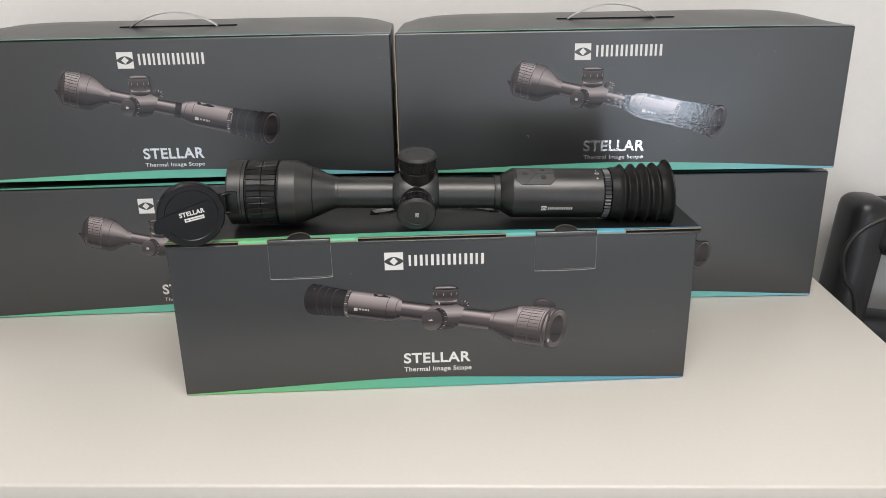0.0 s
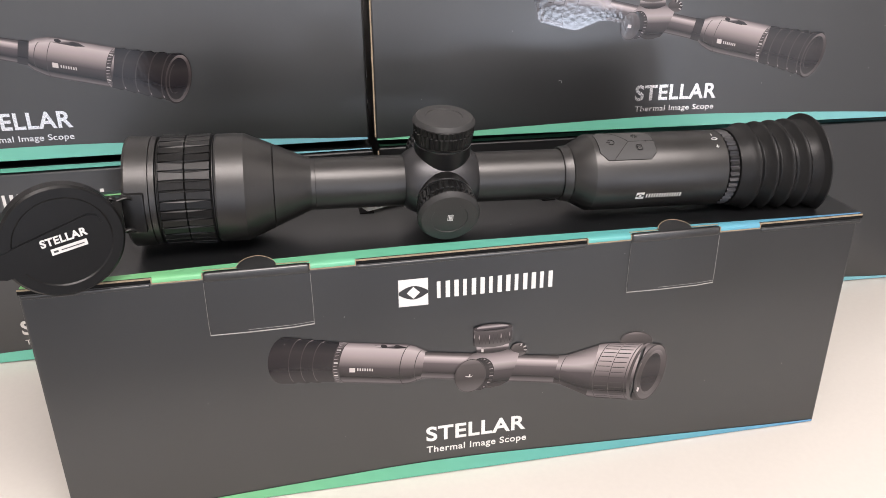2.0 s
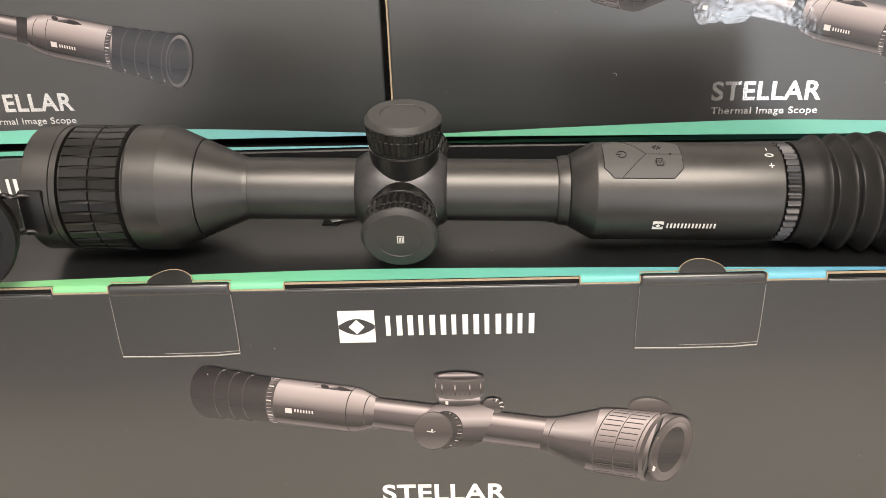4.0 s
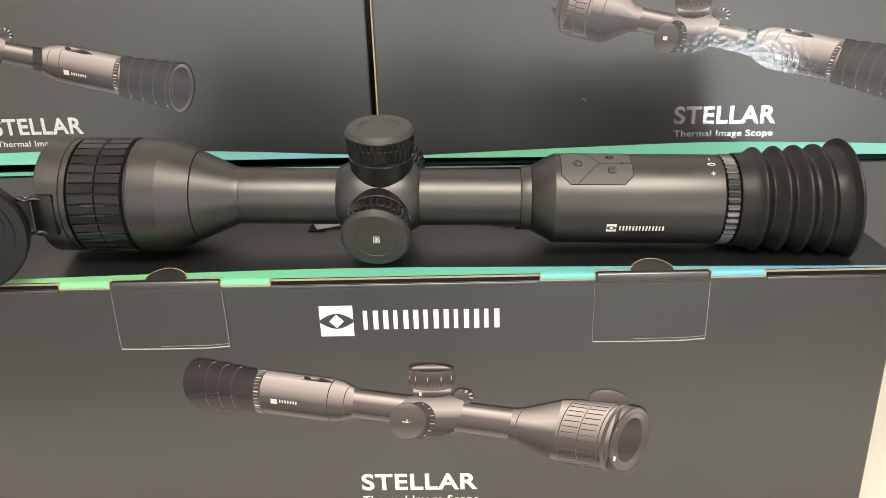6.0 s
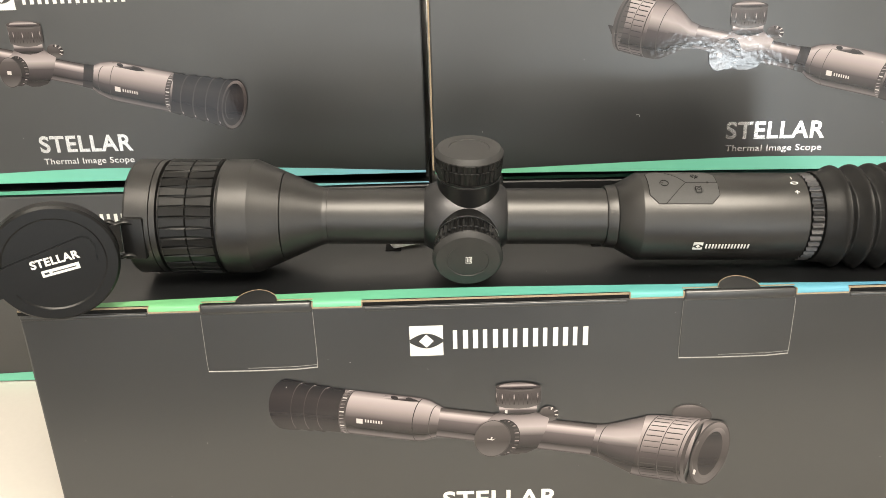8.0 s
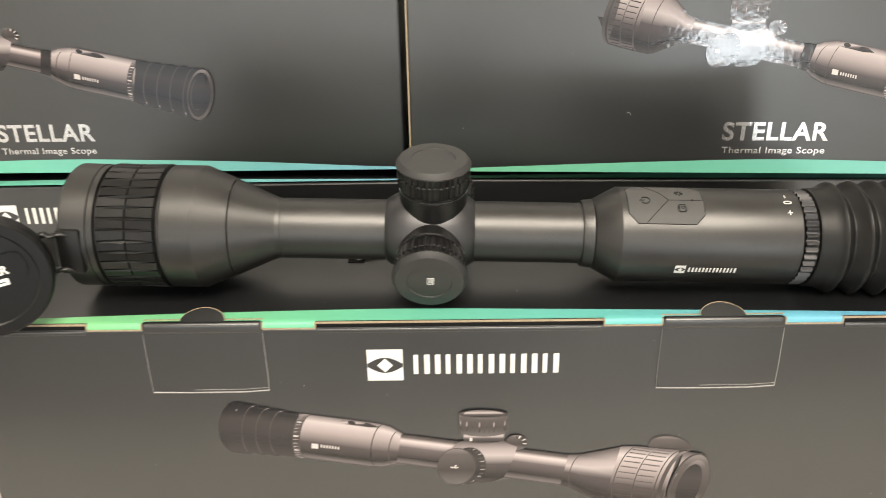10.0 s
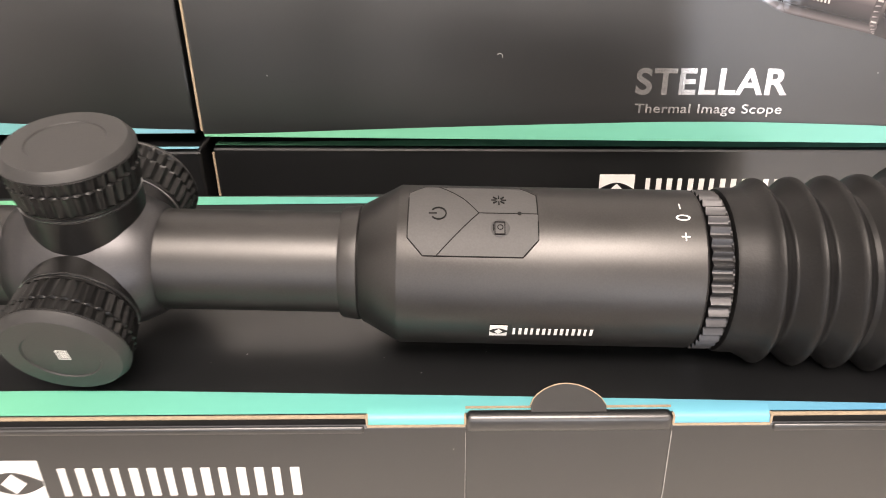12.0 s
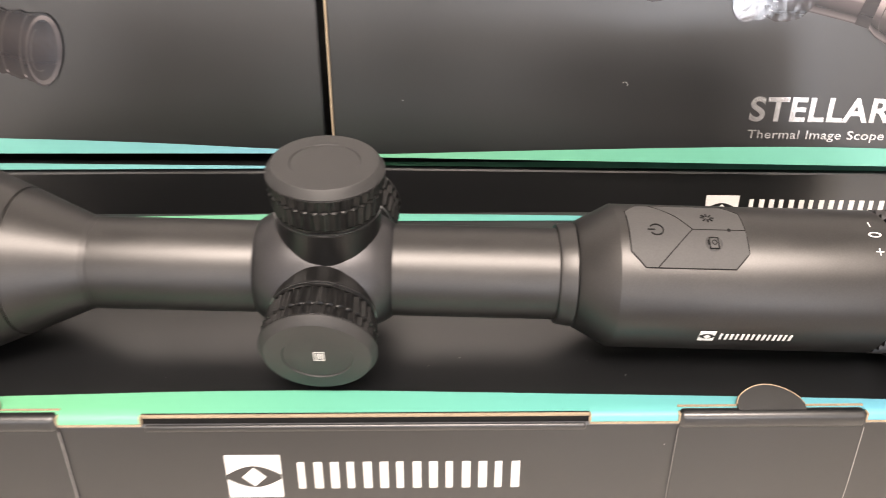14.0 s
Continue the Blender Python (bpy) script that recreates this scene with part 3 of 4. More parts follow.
# ---- sideboard that carries everything ----
desk = thing("sideboard", "off-white laminate sideboard with a rounded front edge", "sideboard", m=pose(0, 0, 0))
corners = [(-1.05, -0.0863), (0.475, -0.1923), (0.512, 0.40), (-1.05, 0.40)]
bm = bmesh.new()
lo = [bm.verts.new((x, y, -0.028)) for x, y in corners]
hi = [bm.verts.new((x, y, 0)) for x, y in corners]
bm.faces.new(hi)
bm.faces.new(lo[::-1])
for i in range(4):
    bm.faces.new((lo[i], lo[(i + 1) % 4], hi[(i + 1) % 4], hi[i]))
bmesh.ops.bevel(bm, geom=[e for e in bm.edges], offset=0.0025, segments=3, affect="EDGES", profile=0.5)
part("top", bm, M_DESK, desk, smooth=40)
part("side_panel", box(-1.03, -1.008, -0.06, 0.39, Z0, -0.028, 0.002), M_DESK, desk)
part("side_panel", box(0.43, 0.452, -0.15, 0.39, Z0, -0.028, 0.002), M_DESK, desk)
part("back_panel", box(-1.008, 0.43, 0.37, 0.388, Z0 + 0.05, -0.028, 0.002), M_DESK, desk)
for a in (-1.006, -0.286):
    d = part("door", box(a, a + 0.714, -0.075, -0.056, Z0 + 0.06, -0.034, 0.002), M_DESK, desk)


# ---- retail boxes ----
def carton_body(W, D, H, parent, dome=0.0):
    """The closed carton: a front-to-back hull with softly rounded folds and, for a bulging lid, a domed top."""
    bm = bmesh.new()
    nx, ny = 24, 8
    grid = []
    for j in range(ny + 1):
        row = []
        for i in range(nx + 1):
            u, v = i / nx, j / ny
            swell = dome * math.sin(math.pi * 0.62 * v) * (1 - abs(2 * u - 1) ** 10)
            row.append(bm.verts.new((-W / 2 + W * u, D * v, H + swell)))
        grid.append(row)
    for j in range(ny):
        for i in range(nx):
            bm.faces.new((grid[j][i], grid[j][i + 1], grid[j + 1][i + 1], grid[j + 1][i]))
    low = {}
    ring = [(0, i) for i in range(nx + 1)] + [(j, nx) for j in range(1, ny + 1)] + [(ny, i) for i in range(nx - 1, -1, -1)] + [(j, 0) for j in range(ny - 1, 0, -1)]
    for j, i in ring:
        low[j, i] = bm.verts.new((-W / 2 + W * i / nx, D * j / ny, 0))
    for a, b in zip(ring, ring[1:] + ring[:1]):
        bm.faces.new((low[a], low[b], grid[b[0]][b[1]], grid[a[0]][a[1]]))
    bm.faces.new([low[k] for k in ring])
    bmesh.ops.recalc_face_normals(bm, faces=bm.faces)
    sharp = [e for e in bm.edges if len(e.link_faces) == 2 and e.calc_face_angle(0) > 1.0]
    bmesh.ops.bevel(bm, geom=sharp, offset=0.0014, segments=2, affect="EDGES", profile=0.5)
    return part("carton", bm, M_BOX, parent, smooth=14)


def stock_box(m, handle, label):
    """A closed box that shows its front: sign, picture, writing and the swelling green band."""
    W, D, H = 0.5017, 0.15, 0.1585
    b = thing("retail_box", label, "box", "stacked boxes", m)
    carton_body(W, D, H, b, 0.011 if handle else 0.0072)
    brand_mark(b, -0.0523, 0.1268, 0.0179, -0.0288, 0.0435, 0.1302, 0.0124, 0, M_WHITE, M_BOX)
    writing("title", "STELLAR", -0.0385, 0.0236, 0.0698, 0.0134, -0.0002, M_FOIL, b, 0.026, label="silver foil writing")
    writing("subtitle", "Thermal Image Scope", -0.0378, 0.0146, 0.0682, 0.0048, -0.0002, M_FOIL, b, 0.012, label="silver foil writing")

    def tf(u, v):
        return 0.001 * (0.99 * u + 4.0), 0.001 * (0.927 * v - 0.3)

    scope_print(b, tf, False)
    h = W / 2 - 0.001
    wave("green_band", [(-h, 0.0008), (-0.12, 0.0065), (0.0, 0.0105), (0.14, 0.007), (h, 0.0012)], 0.0006, 0.0004, b, label="green to blue printed band", material=M_WAVE2)
    wave("lid_band", [(-h, 0.0045), (-0.1, 0.009), (0.02, 0.012), (0.14, 0.007), (h, 0.0025)], 0.0004, H + 0.0013, b, label="green to blue printed band", face="top", material=M_WAVE2)
    part("raw_edge", box(-W / 2 - 0.0009, -W / 2 + 0.0002, 0.0006, 0.0022, 0.003, H - 0.003), M_KRAFT, b, "raw tan cardboard edge")
    if handle:
        zt = H + 0.0085
        part("handle_slot", box(-0.066, 0.070, 0.061, 0.066, zt - 0.003, zt + 0.0006, 0.0004), M_LINE, b)
        arc = [(-0.054 + 0.102 * i / 16, 0.0635, zt + 0.0165 * math.sin(math.pi * i / 16) ** 0.8 - 0.001) for i in range(17)]
        part("handle", tube(arc, 0.0008, 8, 7.0), M_STRAP, b, "clear plastic carrying strap", smooth=60)
    return b


stock_box(pose(-0.2884, 0.2045, 0.0005, 0, 0, 0.15), False, "black laminated card box with printed scope, lying under another box")
stock_box(pose(0.2183, 0.1998, 0.0005, 0, 0, -2.34), False, "black laminated card box with printed scope, bottom of the stack")
stock_box(pose(-0.2906, 0.2141, 0.1660, 0, 0, -0.57), True, "black laminated card box with clear strap, on another box")
stock_box(pose(0.2157, 0.1901, 0.1665, 0, 0, -3.46), True, "black laminated card box with clear strap, top of the stack")

# the box in front, seen from its closing side, which carries the scope
FW, FD, FH = 0.4965, 0.150, 0.1563
fb = thing("scope_box", "black laminated card box, tucked shut, carrying a scope", "box", m=pose(-0.001, 0, 0.0004))
carton_body(FW, FD, FH, fb, 0.002)


def lid_rise(x, y):
    """How far the lid swells above its folds: most under the heavy front end of the scope."""
    v = min(max(y / FD, 0), 1)
    return (0.0036 - 0.008 * x) * math.sin(math.pi * v) ** 1.5 * max(0, 1 - abs(2 * x / FW) ** 6)


bm = bmesh.new()
xs, ys = [-FW / 2 + 0.001 + (FW + 0.002) * i / 40 for i in range(41)], [0.0012 + (FD - 0.0017) * j / 20 for j in range(21)]
rows = [[bm.verts.new((x, y, FH + 0.0026 + lid_rise(x, y))) for x in xs] for y in ys]
for p, q in zip(rows, rows[1:]):
    for i in range(40):
        bm.faces.new((p[i], p[i + 1], q[i + 1], q[i]))
sheet = bmesh.ops.extrude_face_region(bm, geom=bm.faces[:])
bmesh.ops.translate(bm, verts=[v for v in sheet["geom"] if isinstance(v, bmesh.types.BMVert)], vec=(0, 0, -0.0018))
lid = part("lid", bm, M_BOX, fb, smooth=30)
wave("lid_band", [(-0.2475, 0.003), (-0.155, 0.0075), (-0.03, 0.0112), (0.12, 0.0064), (0.251, 0.0012)], 0.0014, 0.0, lid, label="green to blue printed band", face="lid")
wave("rear_band", [(-0.2475, 0.002), (-0.03, 0.010), (0.09, 0.006), (0.15, 0.0006)], FD - 0.011, 0.0, lid, label="green to blue printed band", face="lid")
TABS = (-0.1255, 0.1235)
# runs of raw edge between the tuck flaps, each a little proud of the dark gap below it
for a, b in ((-0.2485, -0.181), (-0.071, 0.067), (0.1795, 0.2515)):
    part("raw_edge", box(a, b, 0.0006, 0.0012, FH + 0.0017, FH + 0.0026), M_KRAFT, lid, "raw tan cardboard edge")
    part("lid_gap", box(a, b, 0.0004, 0.0009, FH - 0.0002, FH + 0.0017), M_LINE, lid)
    part("fold_crease", box(a + 0.001, b - 0.001, -0.0006, 0.0010, FH - 0.0030, FH - 0.0006, 0.0007, 4), M_BOX, fb, smooth=60)
# green flaps that bend down over the edge
for a, b in ((-0.181, -0.1545), (-0.0965, -0.071), (0.067, 0.0945), (0.1525, 0.1795)):
    bm = bmesh.new()
    prof = [(0.0045, FH + 0.0031), (0.0016, FH + 0.0030), (0.0003, FH + 0.0024), (-0.0003, FH + 0.0016), (-0.0004, FH + 0.0002), (0.0004, FH)]
    rows = [[bm.verts.new((x, y, z)) for y, z in prof] for x in (a, (a + b) / 2, b)]
    for p, q in zip(rows, rows[1:]):
        for i in range(len(prof) - 1):
            bm.faces.new((p[i], p[i + 1], q[i + 1], q[i]))
    part("tuck_flap", bm, M_WAVE, lid, smooth=60)
    part("flap_edge", box(a, b, -0.0006, 0.0004, FH - 0.0006, FH + 0.0001), M_KRAFT, lid)
    for x in (a, b):
        part("flap_edge", box(x - 0.0003, x + 0.0003, -0.0006, 0.0012, FH + 0.0001, FH + 0.0028), M_KRAFT, lid)
for cx in TABS:
    w, z0, z1 = 0.0289, 0.1207, FH + 0.0004
    t = part("lock_tab", box(cx - w, cx + w, -0.0006, 0.0006, z0, z1, 0.0003), M_BOX, fb)
    # a half-round thumb tab of card that lies back over the lid, and the black strip that it grows from
    TT = pose(cx, 0.0030, FH + 0.0032, -70, 0, 0)
    pts = [(-0.0105 + 0.021 * i / 20, 0.0070 * math.sin(math.pi * i / 20) ** 0.6) for i in range(21)]
    part("thumb_tab", plate([(-0.0105, -0.002)] + pts + [(0.0105, -0.002)], 0.0010), M_BOX, t, m=TT)
    part("thumb_tab_edge", tube([(x, -0.0005, z + 0.0002) for x, z in pts], 0.00038, 6, 1.5), M_KRAFT, t, "raw tan cardboard edge", m=TT)
    for a, b in ((cx - w, cx - 0.0105), (cx + 0.0105, cx + w)):
        part("tab_edge", box(a, b, 0.0030, 0.0036, FH + 0.0026, FH + 0.0034), M_KRAFT, t)
    part("tab_fold", box(cx - w, cx + w, -0.0014, 0.0030, FH - 0.0024, FH + 0.0034, 0.0018, 5), M_BOX, t, smooth=60)
    edge = [(cx - w, z1 - 0.003), (cx - w - 0.0003, z0 + 0.006), (cx - w, z0), (cx - 0.008, z0 - 0.0003), (cx + w * 0.6, z0 - 0.0001), (cx + w, z0 + 0.0008), (cx + w + 0.0002, z0 + 0.010), (cx + w, z1 - 0.003)]
    part("worn_outline", tube([(x, -0.0006, z) for x, z in edge[:3]], 0.0001, 5), M_BOXEDGE, t, "pale scuffed edge")
    part("worn_outline", tube([(x, -0.0006, z) for x, z in edge[2:6]], 0.00036, 5), M_BOXEDGE, t, "pale scuffed edge")
    part("worn_outline", tube([(x, -0.0006, z) for x, z in edge[5:]], 0.00016, 5), M_BOXEDGE, t, "pale scuffed edge")
    part("worn_outline", tube([(x, -0.0006, z + 0.0016) for x, z in edge[3:6]], 0.00012, 5), M_BOXEDGE, t, "pale scuffed edge")
brand_mark(fb, -0.0473, 0.1262, 0.0175, -0.0246, 0.0462, 0.1298, 0.0108, 0, M_WHITE, M_BOX)
writing("title", "STELLAR", -0.0325, 0.0270, 0.0656, 0.0117, -0.0002, M_WHITE, fb, 0.024, label="white printed writing")
writing("subtitle", "Thermal Image Scope", -0.0325, 0.0180, 0.0664, 0.0052, -0.0002, M_WHITE, fb, 0.012, label="white printed writing")


def front_tf(u, v):
    return u * 0.000994 + 0.001, v * 0.00097


scope_print(fb, front_tf, True)
wave("green_band", [(-0.247, 0.0006), (-0.12, 0.0075), (-0.02, 0.0118), (0.12, 0.006), (0.247, 0.001)], 0.0004, 0.0004, fb, label="green to blue printed band")

# the carrying strap of this box lies pressed flat under the scope
def lid_top(x, y):
    return FH + 0.0026 + lid_rise(x, y)


for x in (-0.0575, 0.0625):
    z = lid_top(x, 0.066)
    part("handle_slot", box(x - 0.0045, x + 0.0045, 0.0595, 0.0725, z - 0.0006, z + 0.0004, 0.0003), M_LINE, fb)
arc = [(-0.0585 + 0.122 * i / 16, 0.0655 + 0.016 * min(1.0, min(i, 16 - i) / 5), lid_top(-0.0585 + 0.122 * i / 16, 0.072) + 0.0009 + 0.0012 * math.sin(math.pi * i / 16)) for i in range(17)]
part("handle", tube(arc, 0.0007, 8, 8.0), M_STRAP, fb, "clear plastic carrying strap", smooth=60)

# lint and dust that has settled on the cards
bm = bmesh.new()
rng = random.Random(7)
for i in range(32):
    back = i % 2
    x, z = (rng.uniform(-0.5, 0.48), rng.uniform(0.19, 0.32)) if back else (rng.uniform(-0.24, 0.24), rng.uniform(0.02, 0.15))
    y0 = (0.2137 - 0.00995 * (x + 0.2906) if x < -0.037 else 0.1897 - 0.0604 * (x - 0.2157)) if back else -0.0004
    r = rng.uniform(0.00010, 0.0003)
    vs = [bm.verts.new((x + r * math.cos(a) * rng.uniform(0.6, 1.6), y0, z + r * math.sin(a) * rng.uniform(0.6, 1.4))) for a in (0, 1.2, 2.4, 3.6, 5.0)]
    bm.faces.new(vs)
for i in range(9):
    x, y0 = rng.uniform(-0.15, 0.2), rng.uniform(0.018, 0.03)
    r = rng.uniform(0.00010, 0.00026)
    bm.faces.new([bm.verts.new((x + r * math.cos(a) * rng.uniform(0.6, 1.8), y0 + r * math.sin(a), FH + 0.0033 + lid_rise(x, y0))) for a in (0, 1.2, 2.4, 3.6, 5.0)])
tagged(part("dust", bm, M_DUST), "pale specks of dust on the black boxes", "dust", kind="stuff")
curl = [(0.1125 + 0.0022 * math.cos(a) + 0.0006 * a, 0.1955, 0.2075 + 0.0020 * math.sin(a)) for a in [0.2 * k for k in range(13)]]
tagged(part("lint", tube(curl, 0.00014, 5), M_DUST), "tiny pale curl of lint on a black box", "lint")

# ---- the thermal scope ----
SCOPE = pose(-0.0009, 0.0369, 0.1905, 0, 0, -0.6) @ pose(0, 0, 0, 0, 1.65, 0) @ pose(0, 0, 0, 17.2, 0, 0) @ Matrix.Scale(0.99, 4)
sc = thing("thermal_scope", "matte black thermal scope with open lens cap, lying on a box", "scope", m=SCOPE)
UNROLL = pose(0, 0, 0, -17.2, 0, 0)
part("front_ring", revolve([(-0.1785, 0.0300), (-0.1790, 0.0308), (-0.1908, 0.0310), (-0.1922, 0.0300), (-0.1922, 0.0265), (-0.1860, 0.0260), (-0.1850, 0.0)]), M_METAL, sc, smooth=30)
part("objective_lens", revolve([(-0.1880, 0.0), (-0.1872, 0.012), (-0.1856, 0.0258), (-0.1849, 0.0259)]), M_GLASS, sc, "dark coated front lens", smooth=60)
part("bell", revolve([(-0.1790, 0.0296), (-0.1785, 0.0306), (-0.1756, 0.0306), (-0.1750, 0.0290), (-0.1455, 0.0290), (-0.1447, 0.0306), (-0.1436, 0.0309), (-0.1290, 0.0309), (-0.1284, 0.0306), (-0.1138, 0.0244), (-0.1135, 0.0238), (-0.1131, 0.0241), (-0.0945, 0.0160), (-0.0925, 0.0153), (-0.0900, 0.0151)], 96), M_METAL, sc, smooth=14)
ring = part("focus_ring", revolve([(-0.1748, 0.0290), (-0.1742, 0.0302), (-0.1603, 0.0303), (-0.1598, 0.0299), (-0.1593, 0.0303), (-0.1464, 0.0302), (-0.1458, 0.0290)], 96), M_RUBBER, sc, smooth=25)
bm = bmesh.new()
L, wd, hgt = 0.0137, 0.00246, 0.0010
lows = [bm.verts.new(p) for p in ((0, -wd, 0), (L, -wd, 0), (L, wd, 0), (0, wd, 0))]
his = [bm.verts.new(p) for p in ((0.0006, -wd * 0.90, hgt), (L - 0.0004, -wd * 0.66, hgt * 0.7), (L - 0.0004, wd * 0.66, hgt * 0.7), (0.0006, wd * 0.90, hgt))]
bm.faces.new(his)
for i in range(4):
    bm.faces.new((lows[i], lows[(i + 1) % 4], his[(i + 1) % 4], his[i]))
pad = None
NP = 36
for row, x0 in enumerate((-0.1738, -0.1599)):
    for i in range(NP):
        mm = pose(0, 0, 0, 360 * i / NP, 0, 0) @ Matrix.Translation((x0, 0, 0.0302)) @ (Matrix.Translation((L, 0, 0)) @ pose(0, 0, 0, 0, 0, 180) if row else Matrix())
        if pad is None:
            pad = part("grip_pad", bm, M_KNOB, ring, m=mm)
        else:
            share("grip_pad", pad, mm)
part("front_tube", revolve([(-0.0905, 0.0150), (-0.0900, 0.0153), (-0.0340, 0.0153), (-0.0330, 0.0150)], 72), M_METAL, sc, smooth=30)
hub = part("hub", revolve([(-0.0385, 0.0150), (-0.0378, 0.0158), (-0.0360, 0.0172), (-0.0320, 0.0193), (-0.0255, 0.0208), (-0.0165, 0.0213), (-0.0075, 0.0208), (-0.0010, 0.0193), (0.0035, 0.0172), (0.0055, 0.0158), (0.0062, 0.0150)], 72), M_HUB, sc, smooth=50)
part("rear_tube", revolve([(0.0040, 0.0150), (0.0045, 0.0153), (0.0600, 0.0153), (0.0605, 0.0150)], 72), M_METAL, sc, smooth=30)
part("eyepiece_body", revolve([(0.0590, 0.0150), (0.0592, 0.0164), (0.0600, 0.0168), (0.0645, 0.0174), (0.0650, 0.0170), (0.0656, 0.0178), (0.0763, 0.0236), (0.0768, 0.0238), (0.1622, 0.0238), (0.1629, 0.0233), (0.1631, 0.0220)], 96), M_METAL, sc, smooth=25)

# knurled diopter ring
seg = 40 * 8
rows = (1, 2)
prof = [(0.1634, 0.0220), (0.1637, 0.0240), (0.1693, 0.0240), (0.1698, 0.0232), (0.1701, 0.0220)]
part("diopter_ring", revolve(prof, seg, 40, 0.0014, rows), M_HUB, sc, smooth=20)
# soft rubber bellows with a flared, slanted rim
bell = [(0.1701, 0.0225), (0.1705, 0.0243), (0.1716, 0.0248), (0.1768, 0.0249)]
for k, px in enumerate((0.1819, 0.1931, 0.2041, 0.2147)):
    rp, rv = 0.0279 + 0.0006 * k, 0.0230 + 0.0006 * k
    bell += [(px - 0.0014, rp - 0.0011), (px - 0.0004, rp - 0.0001), (px + 0.0003, rp), (px + 0.0009, rp - 0.0004), (px + 0.0018, rp - 0.0014), (px + 0.0048, rv + 0.0001), (px + 0.0054, rv), (px + 0.0060, rv + 0.0002)]
bell += [(0.2246, 0.0290), (0.2262, 0.0312), (0.2267, 0.0320), (0.2270, 0.0325), (0.2278, 0.0327), (0.2284, 0.0323), (0.2280, 0.0312), (0.2202, 0.0262), (0.1900, 0.0215), (0.1895, 0.0)]
bm = revolve(bell, 72)
for v in bm.verts:
    if v.co.x > 0.175:
        zz = v.co.z * math.cos(radians(20)) + v.co.y * math.sin(radians(20))
        v.co.x -= 0.08 * zz * ((v.co.x - 0.175) / 0.063)
back = SCOPE.inverted()
for v in bm.verts:            # the soft folds flatten where they press on the lid
    w = SCOPE @ v.co
    floor_z = FH + 0.0034 + lid_rise(w.x + 0.001, w.y)
    if w.z < floor_z:
        w.z = floor_z
        v.co = back @ w
part("eyecup", bm, M_RUBBER, sc, "soft black rubber bellows eyecup", smooth=42)


def knob(name, m, label=""):
    """A round cap that stands out along local z, with a collar, two knurled rows and a shallow recessed face."""
    to_z = pose(0, 0, 0, 0, -90, 0)
    k = part(name, revolve([(0.010, 0.0164), (0.0212, 0.0167), (0.0216, 0.0164), (0.0223, 0.0164), (0.0226, 0.0168), (0.0234, 0.0169), (0.0236, 0.0150)], 72), M_KNOB, sc, label, smooth=25, m=m @ to_z)
    part("bright_ring", revolve([(0.0216, 0.0160), (0.0217, 0.0168), (0.0220, 0.0169), (0.0222, 0.0160)], 72), M_RING, k, "thin bare metal ring", smooth=30)
    part("knurl", revolve([(0.0234, 0.0164), (0.0236, 0.0172), (0.0296, 0.0179), (0.0301, 0.0182), (0.0305, 0.0174)], 36 * 8, 36, 0.0008, (1, 2, 3)), M_KNOB, k, smooth=20)
    part("knurl", revolve([(0.0303, 0.0170), (0.0306, 0.0178), (0.0340, 0.0182), (0.0346, 0.0183), (0.0350, 0.0180)], 36 * 8, 36, 0.0009, (1, 2)), M_KNOB, k, smooth=20, m=pose(0, 0, 0, 5, 0, 0))
    part("cap_face", revolve([(0.0346, 0.0180), (0.0352, 0.0183), (0.0374, 0.0168), (0.0378, 0.0163), (0.0378, 0.0108), (0.0374, 0.0105), (0.0374, 0.0)], 72), M_CAP, k, smooth=25)
    return k


CX = -0.0155
top = knob("elevation_turret", pose(0, 0, 0, -8, 0, 0) @ pose(CX + 0.0008, 0, 0.0030))
side = knob("side_knob", pose(CX, 0, 0, 94, 0, 0) @ pose(0, 0, -0.0020))
knob("rear_knob", pose(CX + 0.003, 0, 0, -90, 0, 0) @ pose(0, 0, -0.0045) @ Matrix.Diagonal((1.04, 1.04, 1.06, 1)))
# little battery sign on the side knob: a pale frame with three strokes
S = pose(0, 0, 0, 4, 0, 0) @ pose(CX + 0.0005, -0.0355, 0.0004)
bm = bmesh.new()
for a, b, c, d in ((-0.0016, -0.0022, 0.0016, -0.0019), (-0.0016, 0.0019, 0.0016, 0.0022), (-0.0016, -0.0019, -0.0013, 0.0019), (0.0013, -0.0019, 0.0016, 0.0019), (-0.0008, -0.0014, -0.0004, 0.0014), (-0.0001, -0.0014, 0.0003, 0.0014), (0.0006, -0.0014, 0.0010, 0.0014)):
    plate([(a, b), (c, b), (c, d), (a, d)], 0.0001, bm)
part("battery_sign", bm, M_WHITE, sc, "small white printed sign", m=S)


# pieces laid round the eyepiece: u along the axis, a the angle above the front side
def wrapped_panel(outline, r, n=10):
    """A curved plate that follows the round body, closed by a low wall at its outline."""
    us, as_ = [p[0] for p in outline], [p[1] for p in outline]
    bm = bmesh.new()
    vs = [bm.verts.new((u, a, 0)) for u, a in outline]
    bm.faces.new(vs)
    for i in range(1, n):
        a = min(as_) + (max(as_) - min(as_)) * i / n
        bmesh.ops.bisect_plane(bm, geom=bm.verts[:] + bm.edges[:] + bm.faces[:], plane_co=(0, a, 0), plane_no=(0, 1, 0))
    ext = bmesh.ops.extrude_face_region(bm, geom=bm.faces[:])
    new_v = {v for v in ext["geom"] if isinstance(v, bmesh.types.BMVert)}
    for v in bm.verts:
        rr = r if v in new_v else r - 0.0008
        u, a = v.co.x, radians(v.co.y)
        v.co = (u, -rr * math.cos(a), rr * math.sin(a))
    return bm


